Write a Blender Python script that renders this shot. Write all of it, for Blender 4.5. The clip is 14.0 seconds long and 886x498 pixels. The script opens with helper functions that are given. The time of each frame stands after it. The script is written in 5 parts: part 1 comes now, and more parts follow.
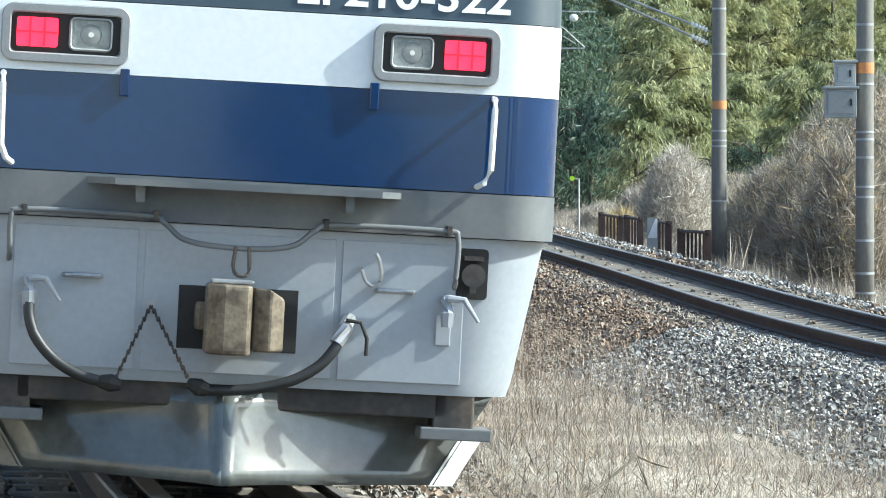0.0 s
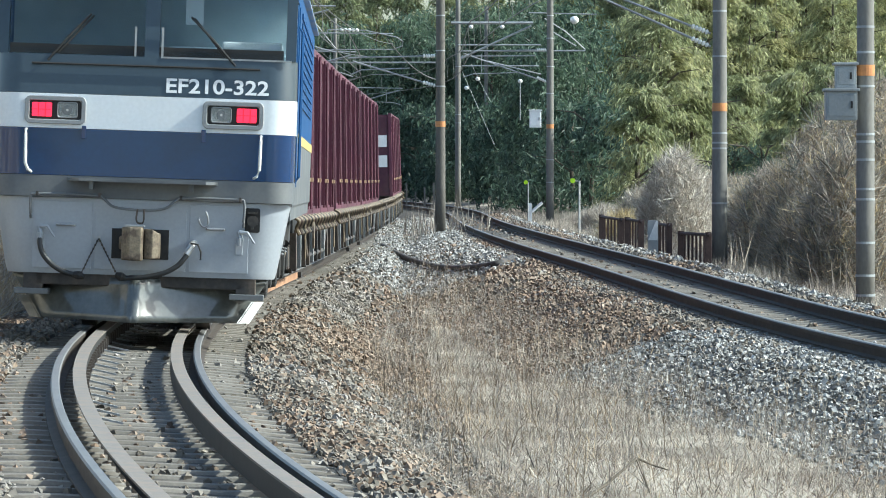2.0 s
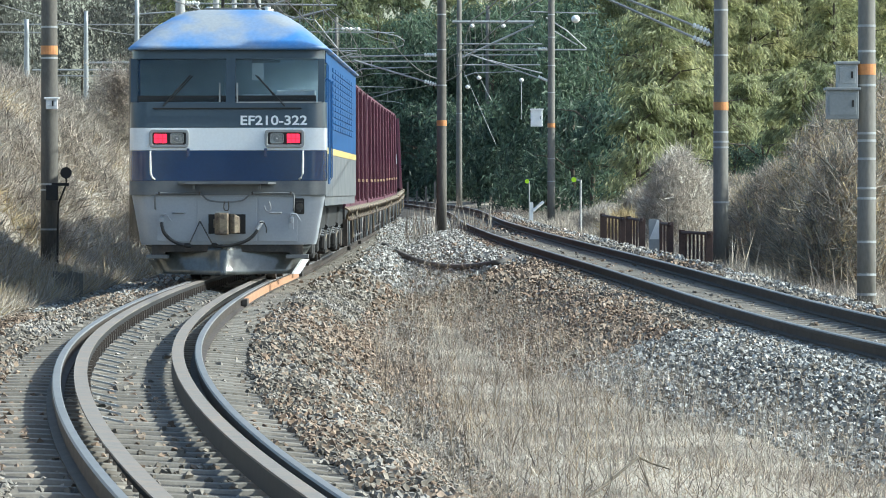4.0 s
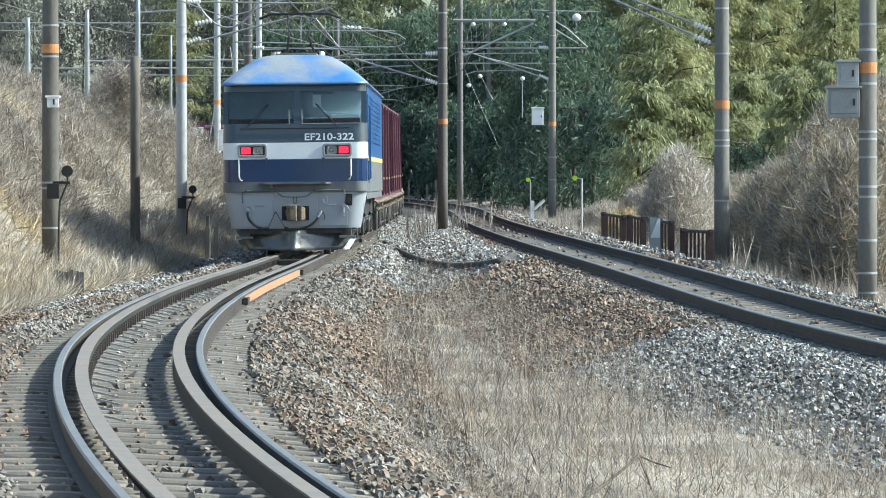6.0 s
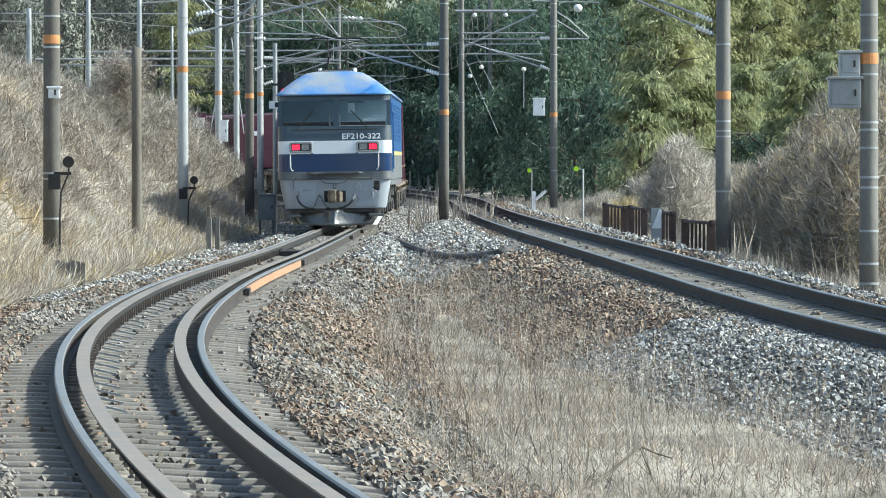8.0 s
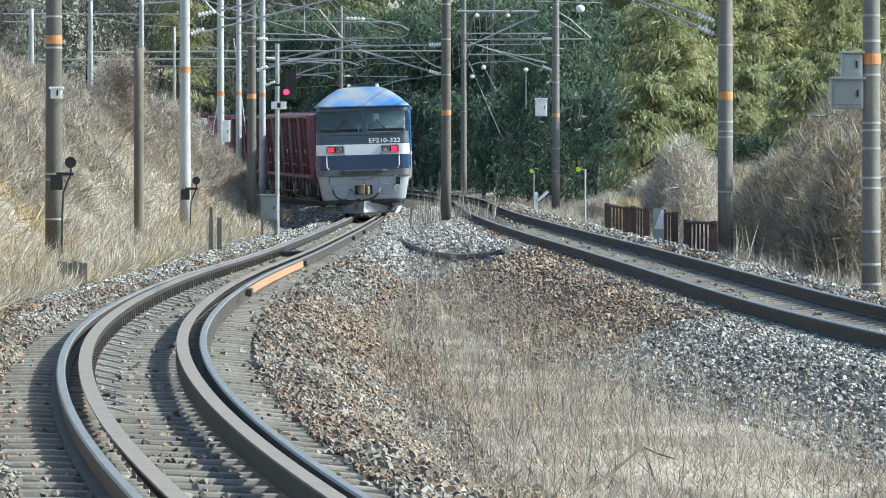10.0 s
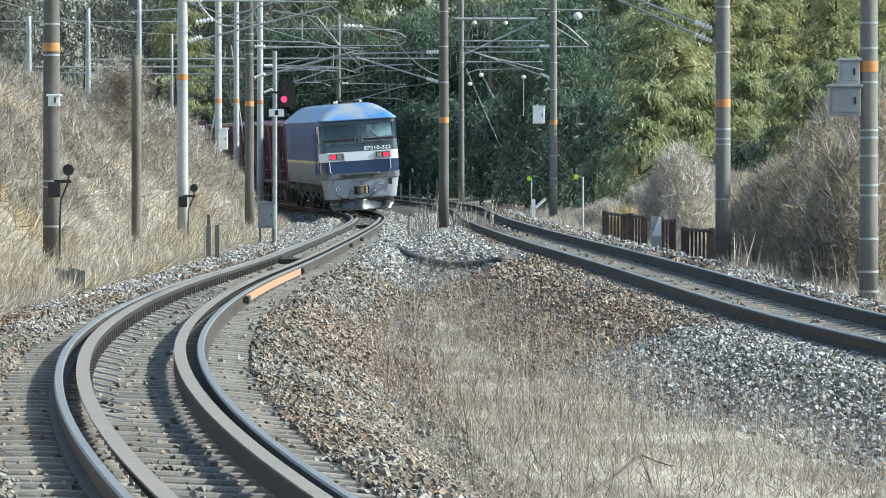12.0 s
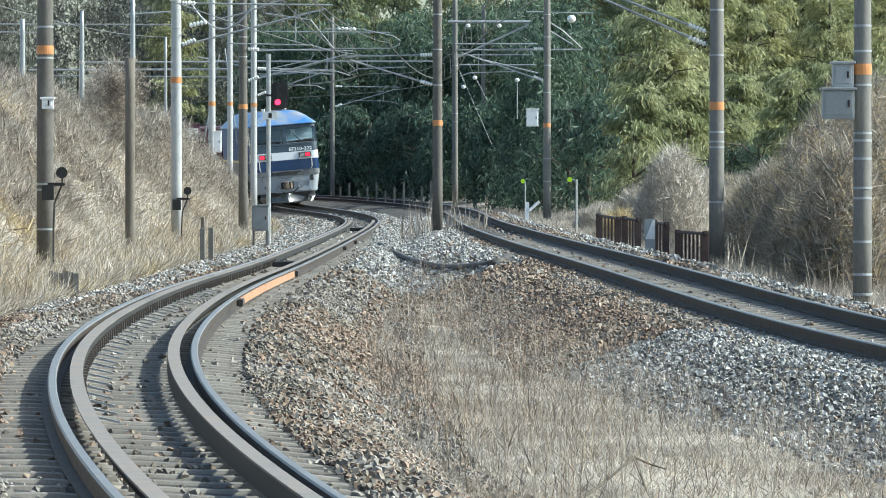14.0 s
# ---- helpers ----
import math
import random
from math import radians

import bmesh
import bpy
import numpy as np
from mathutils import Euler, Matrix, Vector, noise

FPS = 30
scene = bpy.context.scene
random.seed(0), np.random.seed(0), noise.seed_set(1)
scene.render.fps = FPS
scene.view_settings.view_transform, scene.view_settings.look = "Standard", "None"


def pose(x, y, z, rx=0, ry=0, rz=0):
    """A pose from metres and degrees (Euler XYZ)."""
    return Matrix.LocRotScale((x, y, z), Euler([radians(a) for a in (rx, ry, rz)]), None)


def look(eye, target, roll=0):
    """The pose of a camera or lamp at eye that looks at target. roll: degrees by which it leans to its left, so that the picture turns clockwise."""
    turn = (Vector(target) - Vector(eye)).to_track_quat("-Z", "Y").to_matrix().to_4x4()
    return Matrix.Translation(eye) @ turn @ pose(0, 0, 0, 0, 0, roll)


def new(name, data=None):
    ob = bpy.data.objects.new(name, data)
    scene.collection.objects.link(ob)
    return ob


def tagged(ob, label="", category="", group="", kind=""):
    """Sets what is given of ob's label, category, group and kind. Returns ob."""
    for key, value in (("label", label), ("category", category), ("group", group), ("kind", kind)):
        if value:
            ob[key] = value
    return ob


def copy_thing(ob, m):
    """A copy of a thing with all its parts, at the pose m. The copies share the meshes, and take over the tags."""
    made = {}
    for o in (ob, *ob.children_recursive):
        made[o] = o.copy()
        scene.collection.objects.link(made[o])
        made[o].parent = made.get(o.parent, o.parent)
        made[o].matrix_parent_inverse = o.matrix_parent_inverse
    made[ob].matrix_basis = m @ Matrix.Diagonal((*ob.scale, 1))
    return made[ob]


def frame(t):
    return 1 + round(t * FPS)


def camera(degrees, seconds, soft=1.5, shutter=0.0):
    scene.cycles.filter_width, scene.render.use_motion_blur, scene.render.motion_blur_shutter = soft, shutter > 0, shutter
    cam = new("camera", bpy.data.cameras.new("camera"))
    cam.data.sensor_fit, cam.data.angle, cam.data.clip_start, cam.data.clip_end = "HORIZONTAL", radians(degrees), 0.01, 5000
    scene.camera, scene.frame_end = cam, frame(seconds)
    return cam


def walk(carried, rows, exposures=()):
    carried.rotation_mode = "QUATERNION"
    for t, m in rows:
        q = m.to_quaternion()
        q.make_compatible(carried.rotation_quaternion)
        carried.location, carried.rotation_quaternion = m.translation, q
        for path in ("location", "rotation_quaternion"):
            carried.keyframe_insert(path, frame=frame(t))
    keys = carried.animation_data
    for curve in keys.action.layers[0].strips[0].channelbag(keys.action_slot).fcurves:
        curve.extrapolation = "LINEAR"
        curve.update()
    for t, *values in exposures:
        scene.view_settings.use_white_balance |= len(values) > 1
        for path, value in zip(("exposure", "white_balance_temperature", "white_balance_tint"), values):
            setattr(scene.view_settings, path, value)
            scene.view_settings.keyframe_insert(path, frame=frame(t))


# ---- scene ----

# ---- the camera: a long lens on a tripod, turned by a few hundredths of a degree ----
FOCAL = 9000.0
EYE_Z = 1.48
cam = camera(math.degrees(2 * math.atan(784 / FOCAL)), 14.0, soft=1.0)


def aim(dx, dy):
    return pose(0, 0, EYE_Z, 90 - math.degrees((125 - dy) / FOCAL), 0, math.degrees(dx / FOCAL))


walk(cam, [(0, aim(-5.5, 4)), (0.5, aim(-6, 5)), (1, aim(-4.5, 6.5)), (1.5, aim(-4.5, 8)), (2, aim(-4.5, 8)), (2.5, aim(-4.5, 8)),
           (3, aim(-3, 6.5)), (5.5, aim(-1.7, 6)), (6, aim(-0.5, 3.5)), (6.5, aim(0, -2.5)), (7, aim(1.5, -4.5)), (7.5, aim(1.5, -12)),
           (8, aim(1.8, -13)), (10.5, aim(6, -12)), (11, aim(6, -13)), (11.5, aim(3, -2)), (12, aim(1.5, 1)), (12.5, aim(0, 0)),
           (13, aim(0, 0)), (13.5, aim(0, 0)), (14, aim(-9.7, 6))],
     exposures=[(0, 1.10, 5900, -2), (0.5, 0.90, 5900, -2), (1, 0.80, 5900, -2), (3, 0.80, 5900, -2), (14, 0.77, 5900, -2)])

# ---- daylight ----
SUN_TO = Vector((0.80, -0.04, 0.60)).normalized()
world = bpy.data.worlds.new("sky")
scene.world = world
world.use_nodes = True
sky = world.node_tree.nodes.new("ShaderNodeTexSky")
sky.sky_type, sky.sun_disc = "NISHITA", False
sky.sun_elevation = math.asin(SUN_TO.z)
sky.sun_rotation = math.atan2(SUN_TO.x, SUN_TO.y)
sky.dust_density, sky.air_density = 2.0, 1.0
world.node_tree.links.new(sky.outputs[0], world.node_tree.nodes["Background"].inputs[0])
world.node_tree.nodes["Background"].inputs[1].default_value = 0.145
sun = new("sun", bpy.data.lights.new("sun", "SUN"))
sun.data.energy, sun.data.angle, sun.data.color = 4.6, radians(0.6), (1.0, 0.95, 0.87)
sun.matrix_world = look(SUN_TO * 60, (0, 0, 0))

# ---- materials ----


def mat(name, color, rough=0.6, metal=0.0, vary=0.25, scale=6.0, fine=60.0, bump=0.0, dirt=None, dirt_amount=0.0, per="", coat=0.0, spread=0.0,
        streak=1.0):
    """Two scales of noise over a base colour; dirt: a second colour in large patches; per: 'object' or 'island' spreads the value."""
    m = bpy.data.materials.new(name)
    m.use_nodes = True
    nt = m.node_tree
    bs = nt.nodes["Principled BSDF"]
    bs.inputs["Roughness"].default_value, bs.inputs["Metallic"].default_value = rough, metal
    bs.inputs["Coat Weight"].default_value = coat
    co = nt.nodes.new("ShaderNodeTexCoord")
    mp = nt.nodes.new("ShaderNodeMapping")
    mp.inputs["Scale"].default_value = (1, 1, streak)
    nt.links.new(co.outputs["Object"], mp.inputs["Vector"])

    def noise_at(s, detail):
        n = nt.nodes.new("ShaderNodeTexNoise")
        n.inputs["Scale"].default_value, n.inputs["Detail"].default_value = s, detail
        nt.links.new(mp.outputs[0], n.inputs["Vector"])
        return n.outputs["Fac"]

    def mix(kind, fac, a, b):
        x = nt.nodes.new("ShaderNodeMix")
        x.data_type, x.blend_type = "RGBA", kind
        for sock, v in ((x.inputs[0], fac), (x.inputs[6], a), (x.inputs[7], b)):
            if isinstance(v, (float, tuple)):
                sock.default_value = v
            else:
                nt.links.new(v, sock)
        return x.outputs[2]

    def span(fac, lo, hi, a=0.3, b=0.7):
        r = nt.nodes.new("ShaderNodeMapRange")
        nt.links.new(fac, r.inputs[0])
        for k, v in enumerate((a, b, lo, hi)):
            r.inputs[k + 1].default_value = v
        return r.outputs[0]

    big, small = noise_at(scale, 4.0), noise_at(fine, 3.0)
    col = (*color, 1.0)
    if dirt:
        col = mix("MIX", span(big, 0.0, dirt_amount, 0.42, 0.62), col, (*dirt, 1.0))
    v1 = span(big, 1 - vary, 1 + vary)
    v2 = span(small, 1 - vary * 0.7, 1 + vary * 0.7)
    mul = nt.nodes.new("ShaderNodeMath")
    mul.operation = "MULTIPLY"
    nt.links.new(v1, mul.inputs[0]), nt.links.new(v2, mul.inputs[1])
    val = mul.outputs[0]
    if per:
        src = nt.nodes.new("ShaderNodeObjectInfo" if per == "object" else "ShaderNodeNewGeometry")
        rnd = src.outputs["Random" if per == "object" else "Random Per Island"]
        m2 = nt.nodes.new("ShaderNodeMath")
        m2.operation = "MULTIPLY"
        nt.links.new(span(rnd, 1 - spread, 1 + spread, 0.0, 1.0), m2.inputs[0]), nt.links.new(val, m2.inputs[1])
        val = m2.outputs[0]
    cmb = nt.nodes.new("ShaderNodeCombineColor")
    for k in range(3):
        nt.links.new(val, cmb.inputs[k])
    nt.links.new(mix("MULTIPLY", 1.0, col, cmb.outputs[0]), bs.inputs["Base Color"])
    if bump:
        bp = nt.nodes.new("ShaderNodeBump")
        bp.inputs["Strength"].default_value, bp.inputs["Distance"].default_value = 0.6, bump
        nt.links.new(small, bp.inputs["Height"])
        nt.links.new(bp.outputs[0], bs.inputs["Normal"])
    return m


def glow(name, color, strength):
    m = bpy.data.materials.new(name)
    m.use_nodes = True
    bs = m.node_tree.nodes["Principled BSDF"]
    bs.inputs["Base Color"].default_value = (*color, 1)
    bs.inputs["Emission Color"].default_value = (*color, 1)
    bs.inputs["Emission Strength"].default_value = strength
    return m


def glassy(name, color, rough=0.03):
    m = bpy.data.materials.new(name)
    m.use_nodes = True
    bs = m.node_tree.nodes["Principled BSDF"]
    bs.inputs["Base Color"].default_value = (*color, 1)
    bs.inputs["Roughness"].default_value, bs.inputs["Transmission Weight"].default_value, bs.inputs["IOR"].default_value = rough, 1.0, 1.3
    return m


M_GROUND = mat("dry_soil", (0.215, 0.182, 0.14), 0.95, vary=0.35, scale=0.7, fine=14, bump=0.03, dirt=(0.35, 0.31, 0.25), dirt_amount=0.8)
M_STONE = mat("ballast_stone", (0.185, 0.160, 0.128), 0.9, vary=0.25, scale=0.35, fine=25, dirt=(0.225, 0.21, 0.188), dirt_amount=0.9, per="island", spread=0.42)
M_STONE_PALE = mat("fresh_pale_ballast", (0.33, 0.325, 0.305), 0.9, vary=0.25, scale=0.5, fine=25, dirt=(0.24, 0.235, 0.22), dirt_amount=0.9, per="island", spread=0.65)
M_STONE_BROWN = mat("rusty_ballast_stone", (0.205, 0.145, 0.102), 0.9, vary=0.2, scale=0.5, fine=25, dirt=(0.21, 0.17, 0.13), dirt_amount=0.8, per="island", spread=0.5)
M_SLEEPER = mat("weathered_concrete", (0.205, 0.188, 0.162), 0.9, vary=0.2, scale=5, fine=40, bump=0.004, dirt=(0.13, 0.112, 0.09), dirt_amount=0.8, per="object", spread=0.22)
M_RAIL = mat("rail_steel_side", (0.055, 0.044, 0.036), 0.75, 0.1, vary=0.3, scale=3, fine=30)
M_RAILTOP = mat("polished_rail_top", (0.19, 0.185, 0.18), 0.5, 0.35, vary=0.12, scale=2, fine=40)
M_GUARD = mat("dull_guard_steel", (0.20, 0.18, 0.16), 0.7, 0.1, vary=0.15, scale=4, fine=40, dirt=(0.2, 0.15, 0.11), dirt_amount=0.5)
M_RUST = mat("orange_rust", (0.38, 0.21, 0.12), 0.85, vary=0.2, scale=6, fine=40)
# near black: grimy and black parts, and the shade painted in openings and legs
M_DARK = mat("black_grime_and_shade", (0.018, 0.017, 0.016), 0.7, vary=0.3, scale=4, fine=30)
M_BLACK = mat("black_rubber", (0.02, 0.021, 0.022), 0.5, vary=0.2, scale=8, fine=60)
M_WHITE = mat("white_enamel", (0.68, 0.71, 0.735), 0.28, vary=0.05, scale=1.5, fine=30, coat=0.3, dirt=(0.66, 0.66, 0.65), dirt_amount=0.5)
M_SKIRT = mat("grey_white_enamel", (0.34, 0.365, 0.40), 0.38, vary=0.06, scale=2, fine=30, dirt=(0.29, 0.305, 0.32), dirt_amount=0.5)
M_BLUE = mat("deep_blue_enamel", (0.004, 0.030, 0.105), 0.10, vary=0.08, scale=1, fine=20, coat=0.5)
M_SIDEBLUE = mat("mid_blue_enamel", (0.014, 0.066, 0.185), 0.55, vary=0.08, scale=1, fine=20)
M_SIDEBLUE.node_tree.nodes["Principled BSDF"].inputs["Specular IOR Level"].default_value = 0.2
M_ROOF = mat("sky_blue_roof_enamel", (0.06, 0.20, 0.48), 0.4, vary=0.12, scale=0.9, fine=20, dirt=(0.28, 0.28, 0.26), dirt_amount=0.85)
M_GREY = mat("mid_grey_enamel", (0.105, 0.115, 0.127), 0.5, vary=0.08, scale=2, fine=30, dirt=(0.2, 0.2, 0.19), dirt_amount=0.5)
M_DGREY = mat("slate_grey_enamel", (0.040, 0.056, 0.070), 0.3, vary=0.08, scale=1, fine=20, coat=0.3)
M_YELLOW = mat("yellow_paint", (0.50, 0.39, 0.14), 0.45, vary=0.1, scale=3, fine=30)
M_STEEL = mat("bare_steel", (0.42, 0.42, 0.42), 0.4, 0.7, vary=0.15, scale=6, fine=50)
M_COUPLER = mat("worn_coupler_steel", (0.23, 0.19, 0.135), 0.55, 0.3, vary=0.35, scale=9, fine=50, dirt=(0.06, 0.045, 0.035), dirt_amount=0.9)
# white plough paint, darkened to the shade it has under the skirt
M_PLOW = mat("shade_dark_plough_paint", (0.125, 0.135, 0.132), 0.17, vary=0.14, scale=3.5, fine=25, dirt=(0.06, 0.06, 0.055), dirt_amount=0.8, coat=0.6)
M_PURPLE = mat("wine_red_container_paint", (0.090, 0.020, 0.042), 0.5, vary=0.2, scale=1.5, fine=20, dirt=(0.09, 0.035, 0.04), dirt_amount=0.7, per="object", spread=0.25)
M_FRAME = mat("wagon_frame_paint", (0.04, 0.038, 0.037), 0.7, vary=0.3, scale=3, fine=30, dirt=(0.12, 0.09, 0.065), dirt_amount=0.6)
M_OCHRE = mat("ochre_worn_paint", (0.21, 0.165, 0.105), 0.6, vary=0.2, scale=8, fine=40, dirt=(0.12, 0.09, 0.06), dirt_amount=0.8)
M_KEEPER = mat("pale_worn_yellow", (0.52, 0.40, 0.22), 0.6, vary=0.25, scale=9, fine=40, dirt=(0.25, 0.12, 0.09), dirt_amount=0.7)
M_CONC = mat("pole_concrete", (0.185, 0.178, 0.162), 0.85, vary=0.18, scale=1.2, fine=30, dirt=(0.13, 0.125, 0.112), dirt_amount=0.8, streak=0.3)
M_CONCD = mat("dark_pole_concrete", (0.125, 0.115, 0.10), 0.85, vary=0.22, scale=1.2, fine=30, dirt=(0.085, 0.08, 0.072), dirt_amount=0.8, streak=0.3)
M_GALV = mat("galvanised_steel", (0.32, 0.335, 0.34), 0.5, 0.4, vary=0.15, scale=3, fine=40)
M_PALE = mat("pale_pole_steel", (0.40, 0.405, 0.40), 0.6, vary=0.15, scale=1.2, fine=30, dirt=(0.30, 0.30, 0.29), dirt_amount=0.6, streak=0.3)
M_WOOD = mat("grey_brown_timber", (0.135, 0.118, 0.095), 0.85, vary=0.25, scale=4, fine=40, streak=0.15)
M_ORANGE = mat("orange_band_paint", (0.48, 0.21, 0.075), 0.6, vary=0.15, scale=6, fine=40)
M_RUSTFENCE = mat("brown_fence_paint", (0.055, 0.034, 0.03), 0.75, vary=0.25, scale=4, fine=30)
M_SIGNW = mat("white_sign_plate", (0.75, 0.76, 0.76), 0.5, vary=0.06, scale=4, fine=30)
M_BOX = mat("grey_cabinet_paint", (0.23, 0.245, 0.25), 0.5, vary=0.1, scale=3, fine=30)
M_WIRE = mat("weathered_wire", (0.14, 0.14, 0.135), 0.5, 0.5, vary=0.1)
M_CERAMIC = mat("white_ceramic", (0.75, 0.75, 0.72), 0.25, vary=0.05)
M_STRAW = mat("straw_grass", (0.50, 0.405, 0.23), 0.9, vary=0.2, scale=0.4, fine=8, per="island", spread=0.45, dirt=(0.30, 0.245, 0.17), dirt_amount=0.9)
M_STRAWGREY = mat("bleached_weed_stem", (0.42, 0.385, 0.325), 0.9, vary=0.2, scale=0.5, fine=8, per="island", spread=0.5, dirt=(0.33, 0.285, 0.23), dirt_amount=0.9)
M_PALESTRAW = mat("white_bleached_straw", (0.45, 0.42, 0.365), 0.9, vary=0.2, scale=0.5, fine=8, per="island", spread=0.4)
M_STEM = mat("dark_dead_stem", (0.23, 0.195, 0.165), 0.9, vary=0.2, scale=0.5, fine=8, per="island", spread=0.5)
M_BRUSH = mat("bare_twig_brush", (0.45, 0.405, 0.345), 0.9, vary=0.2, scale=0.4, fine=8, per="island", spread=0.45, dirt=(0.34, 0.29, 0.23), dirt_amount=0.8)
M_LEAF = mat("bamboo_leaf", (0.31, 0.335, 0.17), 0.55, vary=0.3, scale=0.35, fine=3, per="island", spread=0.5, dirt=(0.36, 0.345, 0.19), dirt_amount=0.9)
M_LEAFM = mat("mid_green_leaf", (0.23, 0.26, 0.14), 0.55, vary=0.3, scale=0.35, fine=3, per="island", spread=0.5, dirt=(0.21, 0.225, 0.12), dirt_amount=0.8)
M_LEAFD = mat("dark_evergreen_leaf", (0.088, 0.135, 0.098), 0.55, vary=0.3, scale=0.35, fine=3, per="island", spread=0.5, dirt=(0.115, 0.155, 0.09), dirt_amount=0.7)
M_LEAFG = mat("grey_winter_twig", (0.19, 0.19, 0.165), 0.8, vary=0.3, scale=0.35, fine=3, per="island", spread=0.45, dirt=(0.14, 0.15, 0.12), dirt_amount=0.7)
M_LITTER = mat("brown_leaf_litter", (0.25, 0.185, 0.125), 0.95, vary=0.25, scale=0.5, fine=8, per="island", spread=0.45, dirt=(0.33, 0.27, 0.19), dirt_amount=0.7)
M_BARK = mat("bark", (0.09, 0.075, 0.055), 0.9, vary=0.3, scale=3, fine=30, streak=0.2)
M_TAIL = glow("red_tail_lamp", (1.0, 0.02, 0.06), 1.0)
M_TAILD = glow("red_lamp_rib", (0.75, 0.01, 0.04), 0.35)
# grimy bed, darkened further for the shade between sleepers and stones
M_BED = mat("grimy_shaded_track_bed", (0.050, 0.044, 0.037), 0.95, vary=0.35, scale=1.5, fine=30, bump=0.02, dirt=(0.085, 0.074, 0.06), dirt_amount=0.8)
M_LAMPFRAME = mat("lamp_frame_grey", (0.27, 0.28, 0.285), 0.45, vary=0.1)
M_SIGRED = glow("red_signal_lamp", (1.0, 0.02, 0.07), 2.5)
M_LIME = mat("lime_reflector", (0.45, 0.75, 0.02), 0.4, vary=0.05)
M_GLASS = glassy("cab_glass", (0.62, 0.70, 0.74))
M_MIRROR = mat("lamp_reflector", (0.36, 0.37, 0.36), 0.5, 0.6, vary=0.2, scale=20)
M_LENS = glassy("lamp_glass", (0.9, 0.92, 0.93))
M_CABIN = mat("cab_lining", (0.36, 0.42, 0.45), 0.7, vary=0.1)


def leafy(m, share):
    """Lets light through a thin leaf."""
    nt = m.node_tree
    bs, out = nt.nodes["Principled BSDF"], nt.nodes["Material Output"]
    tr, mx = nt.nodes.new("ShaderNodeBsdfTranslucent"), nt.nodes.new("ShaderNodeMixShader")
    nt.links.new(bs.inputs["Base Color"].links[0].from_socket, tr.inputs[0])
    mx.inputs[0].default_value = share
    nt.links.new(bs.outputs[0], mx.inputs[1]), nt.links.new(tr.outputs[0], mx.inputs[2]), nt.links.new(mx.outputs[0], out.inputs[0])


for leaf_material in (M_LEAF, M_LEAFM, M_LEAFD, M_LEAFG):
    leafy(leaf_material, 0.45)
leafy(M_STEM, 0.1), leafy(M_STRAW, 0.25), leafy(M_STRAWGREY, 0.25), leafy(M_BRUSH, 0.2)

# ---- mesh helpers ----


def part(name, bm, material, parent=None, label=""):
    me = bpy.data.meshes.new(name)
    bm.to_mesh(me)
    bm.free()
    for m in (material if isinstance(material, (list, tuple)) else [material]):
        me.materials.append(m)
    ob = new(name, me)
    ob.parent = parent
    return tagged(ob, label)


def empty(name, label, category, group="", kind=""):
    ob = new(name)
    ob.empty_display_size = 0.2
    return tagged(ob, label, category, group, kind)


def box(bm, lo, hi, bevel=0.0):
    c = [(a + b) / 2 for a, b in zip(lo, hi)]
    s = [abs(b - a) for a, b in zip(lo, hi)]
    r = bmesh.ops.create_cube(bm, size=1, matrix=Matrix.Translation(c) @ Matrix.Diagonal((*s, 1)))
    if bevel:
        es = list({e for v in r["verts"] for e in v.link_edges})
        bmesh.ops.bevel(bm, geom=es, offset=bevel, segments=2, profile=0.6, affect="EDGES")
    return bm


def boxed(lo, hi, bevel=0.0):
    return box(bmesh.new(), lo, hi, bevel)


def ring_loft(bm, rings, closed=True, caps=True):
    vs = [[bm.verts.new(p) for p in r] for r in rings]
    n = len(vs[0])
    for a, b in zip(vs, vs[1:]):
        for k in range(n if closed else n - 1):
            bm.faces.new((a[k], a[(k + 1) % n], b[(k + 1) % n], b[k]))
    if caps and closed:
        bm.faces.new(vs[0][::-1]), bm.faces.new(vs[-1])
    bmesh.ops.recalc_face_normals(bm, faces=bm.faces[:])
    return bm


def tube(bm, pts, r, n=8):
    pts = [Vector(p) for p in pts]
    rings = []
    for i, p in enumerate(pts):
        d = (pts[min(i + 1, len(pts) - 1)] - pts[max(i - 1, 0)]).normalized()
        a = d.cross(Vector((0, 0, 1)) if abs(d.z) < 0.9 else Vector((1, 0, 0))).normalized()
        b = d.cross(a)
        rr = r[i] if isinstance(r, (list, tuple)) else r
        rings.append([p + (a * math.cos(k * math.tau / n) + b * math.sin(k * math.tau / n)) * rr for k in range(n)])
    return ring_loft(bm, rings)


def tubed(pts, r, n=8):
    return tube(bmesh.new(), pts, r, n)


def smooth(ob):
    for f in ob.data.polygons:
        f.use_smooth = True
    return ob


def bow(a, b, sag, n=12):
    """Points of a hanging line from a to b."""
    a, b = Vector(a), Vector(b)
    return [a.lerp(b, k / n) - Vector((0, 0, sag * 4 * (k / n) * (1 - k / n))) for k in range(n + 1)]


def cyl(bm, a, b, r, n=16):
    return tube(bm, [a, b], r, n)


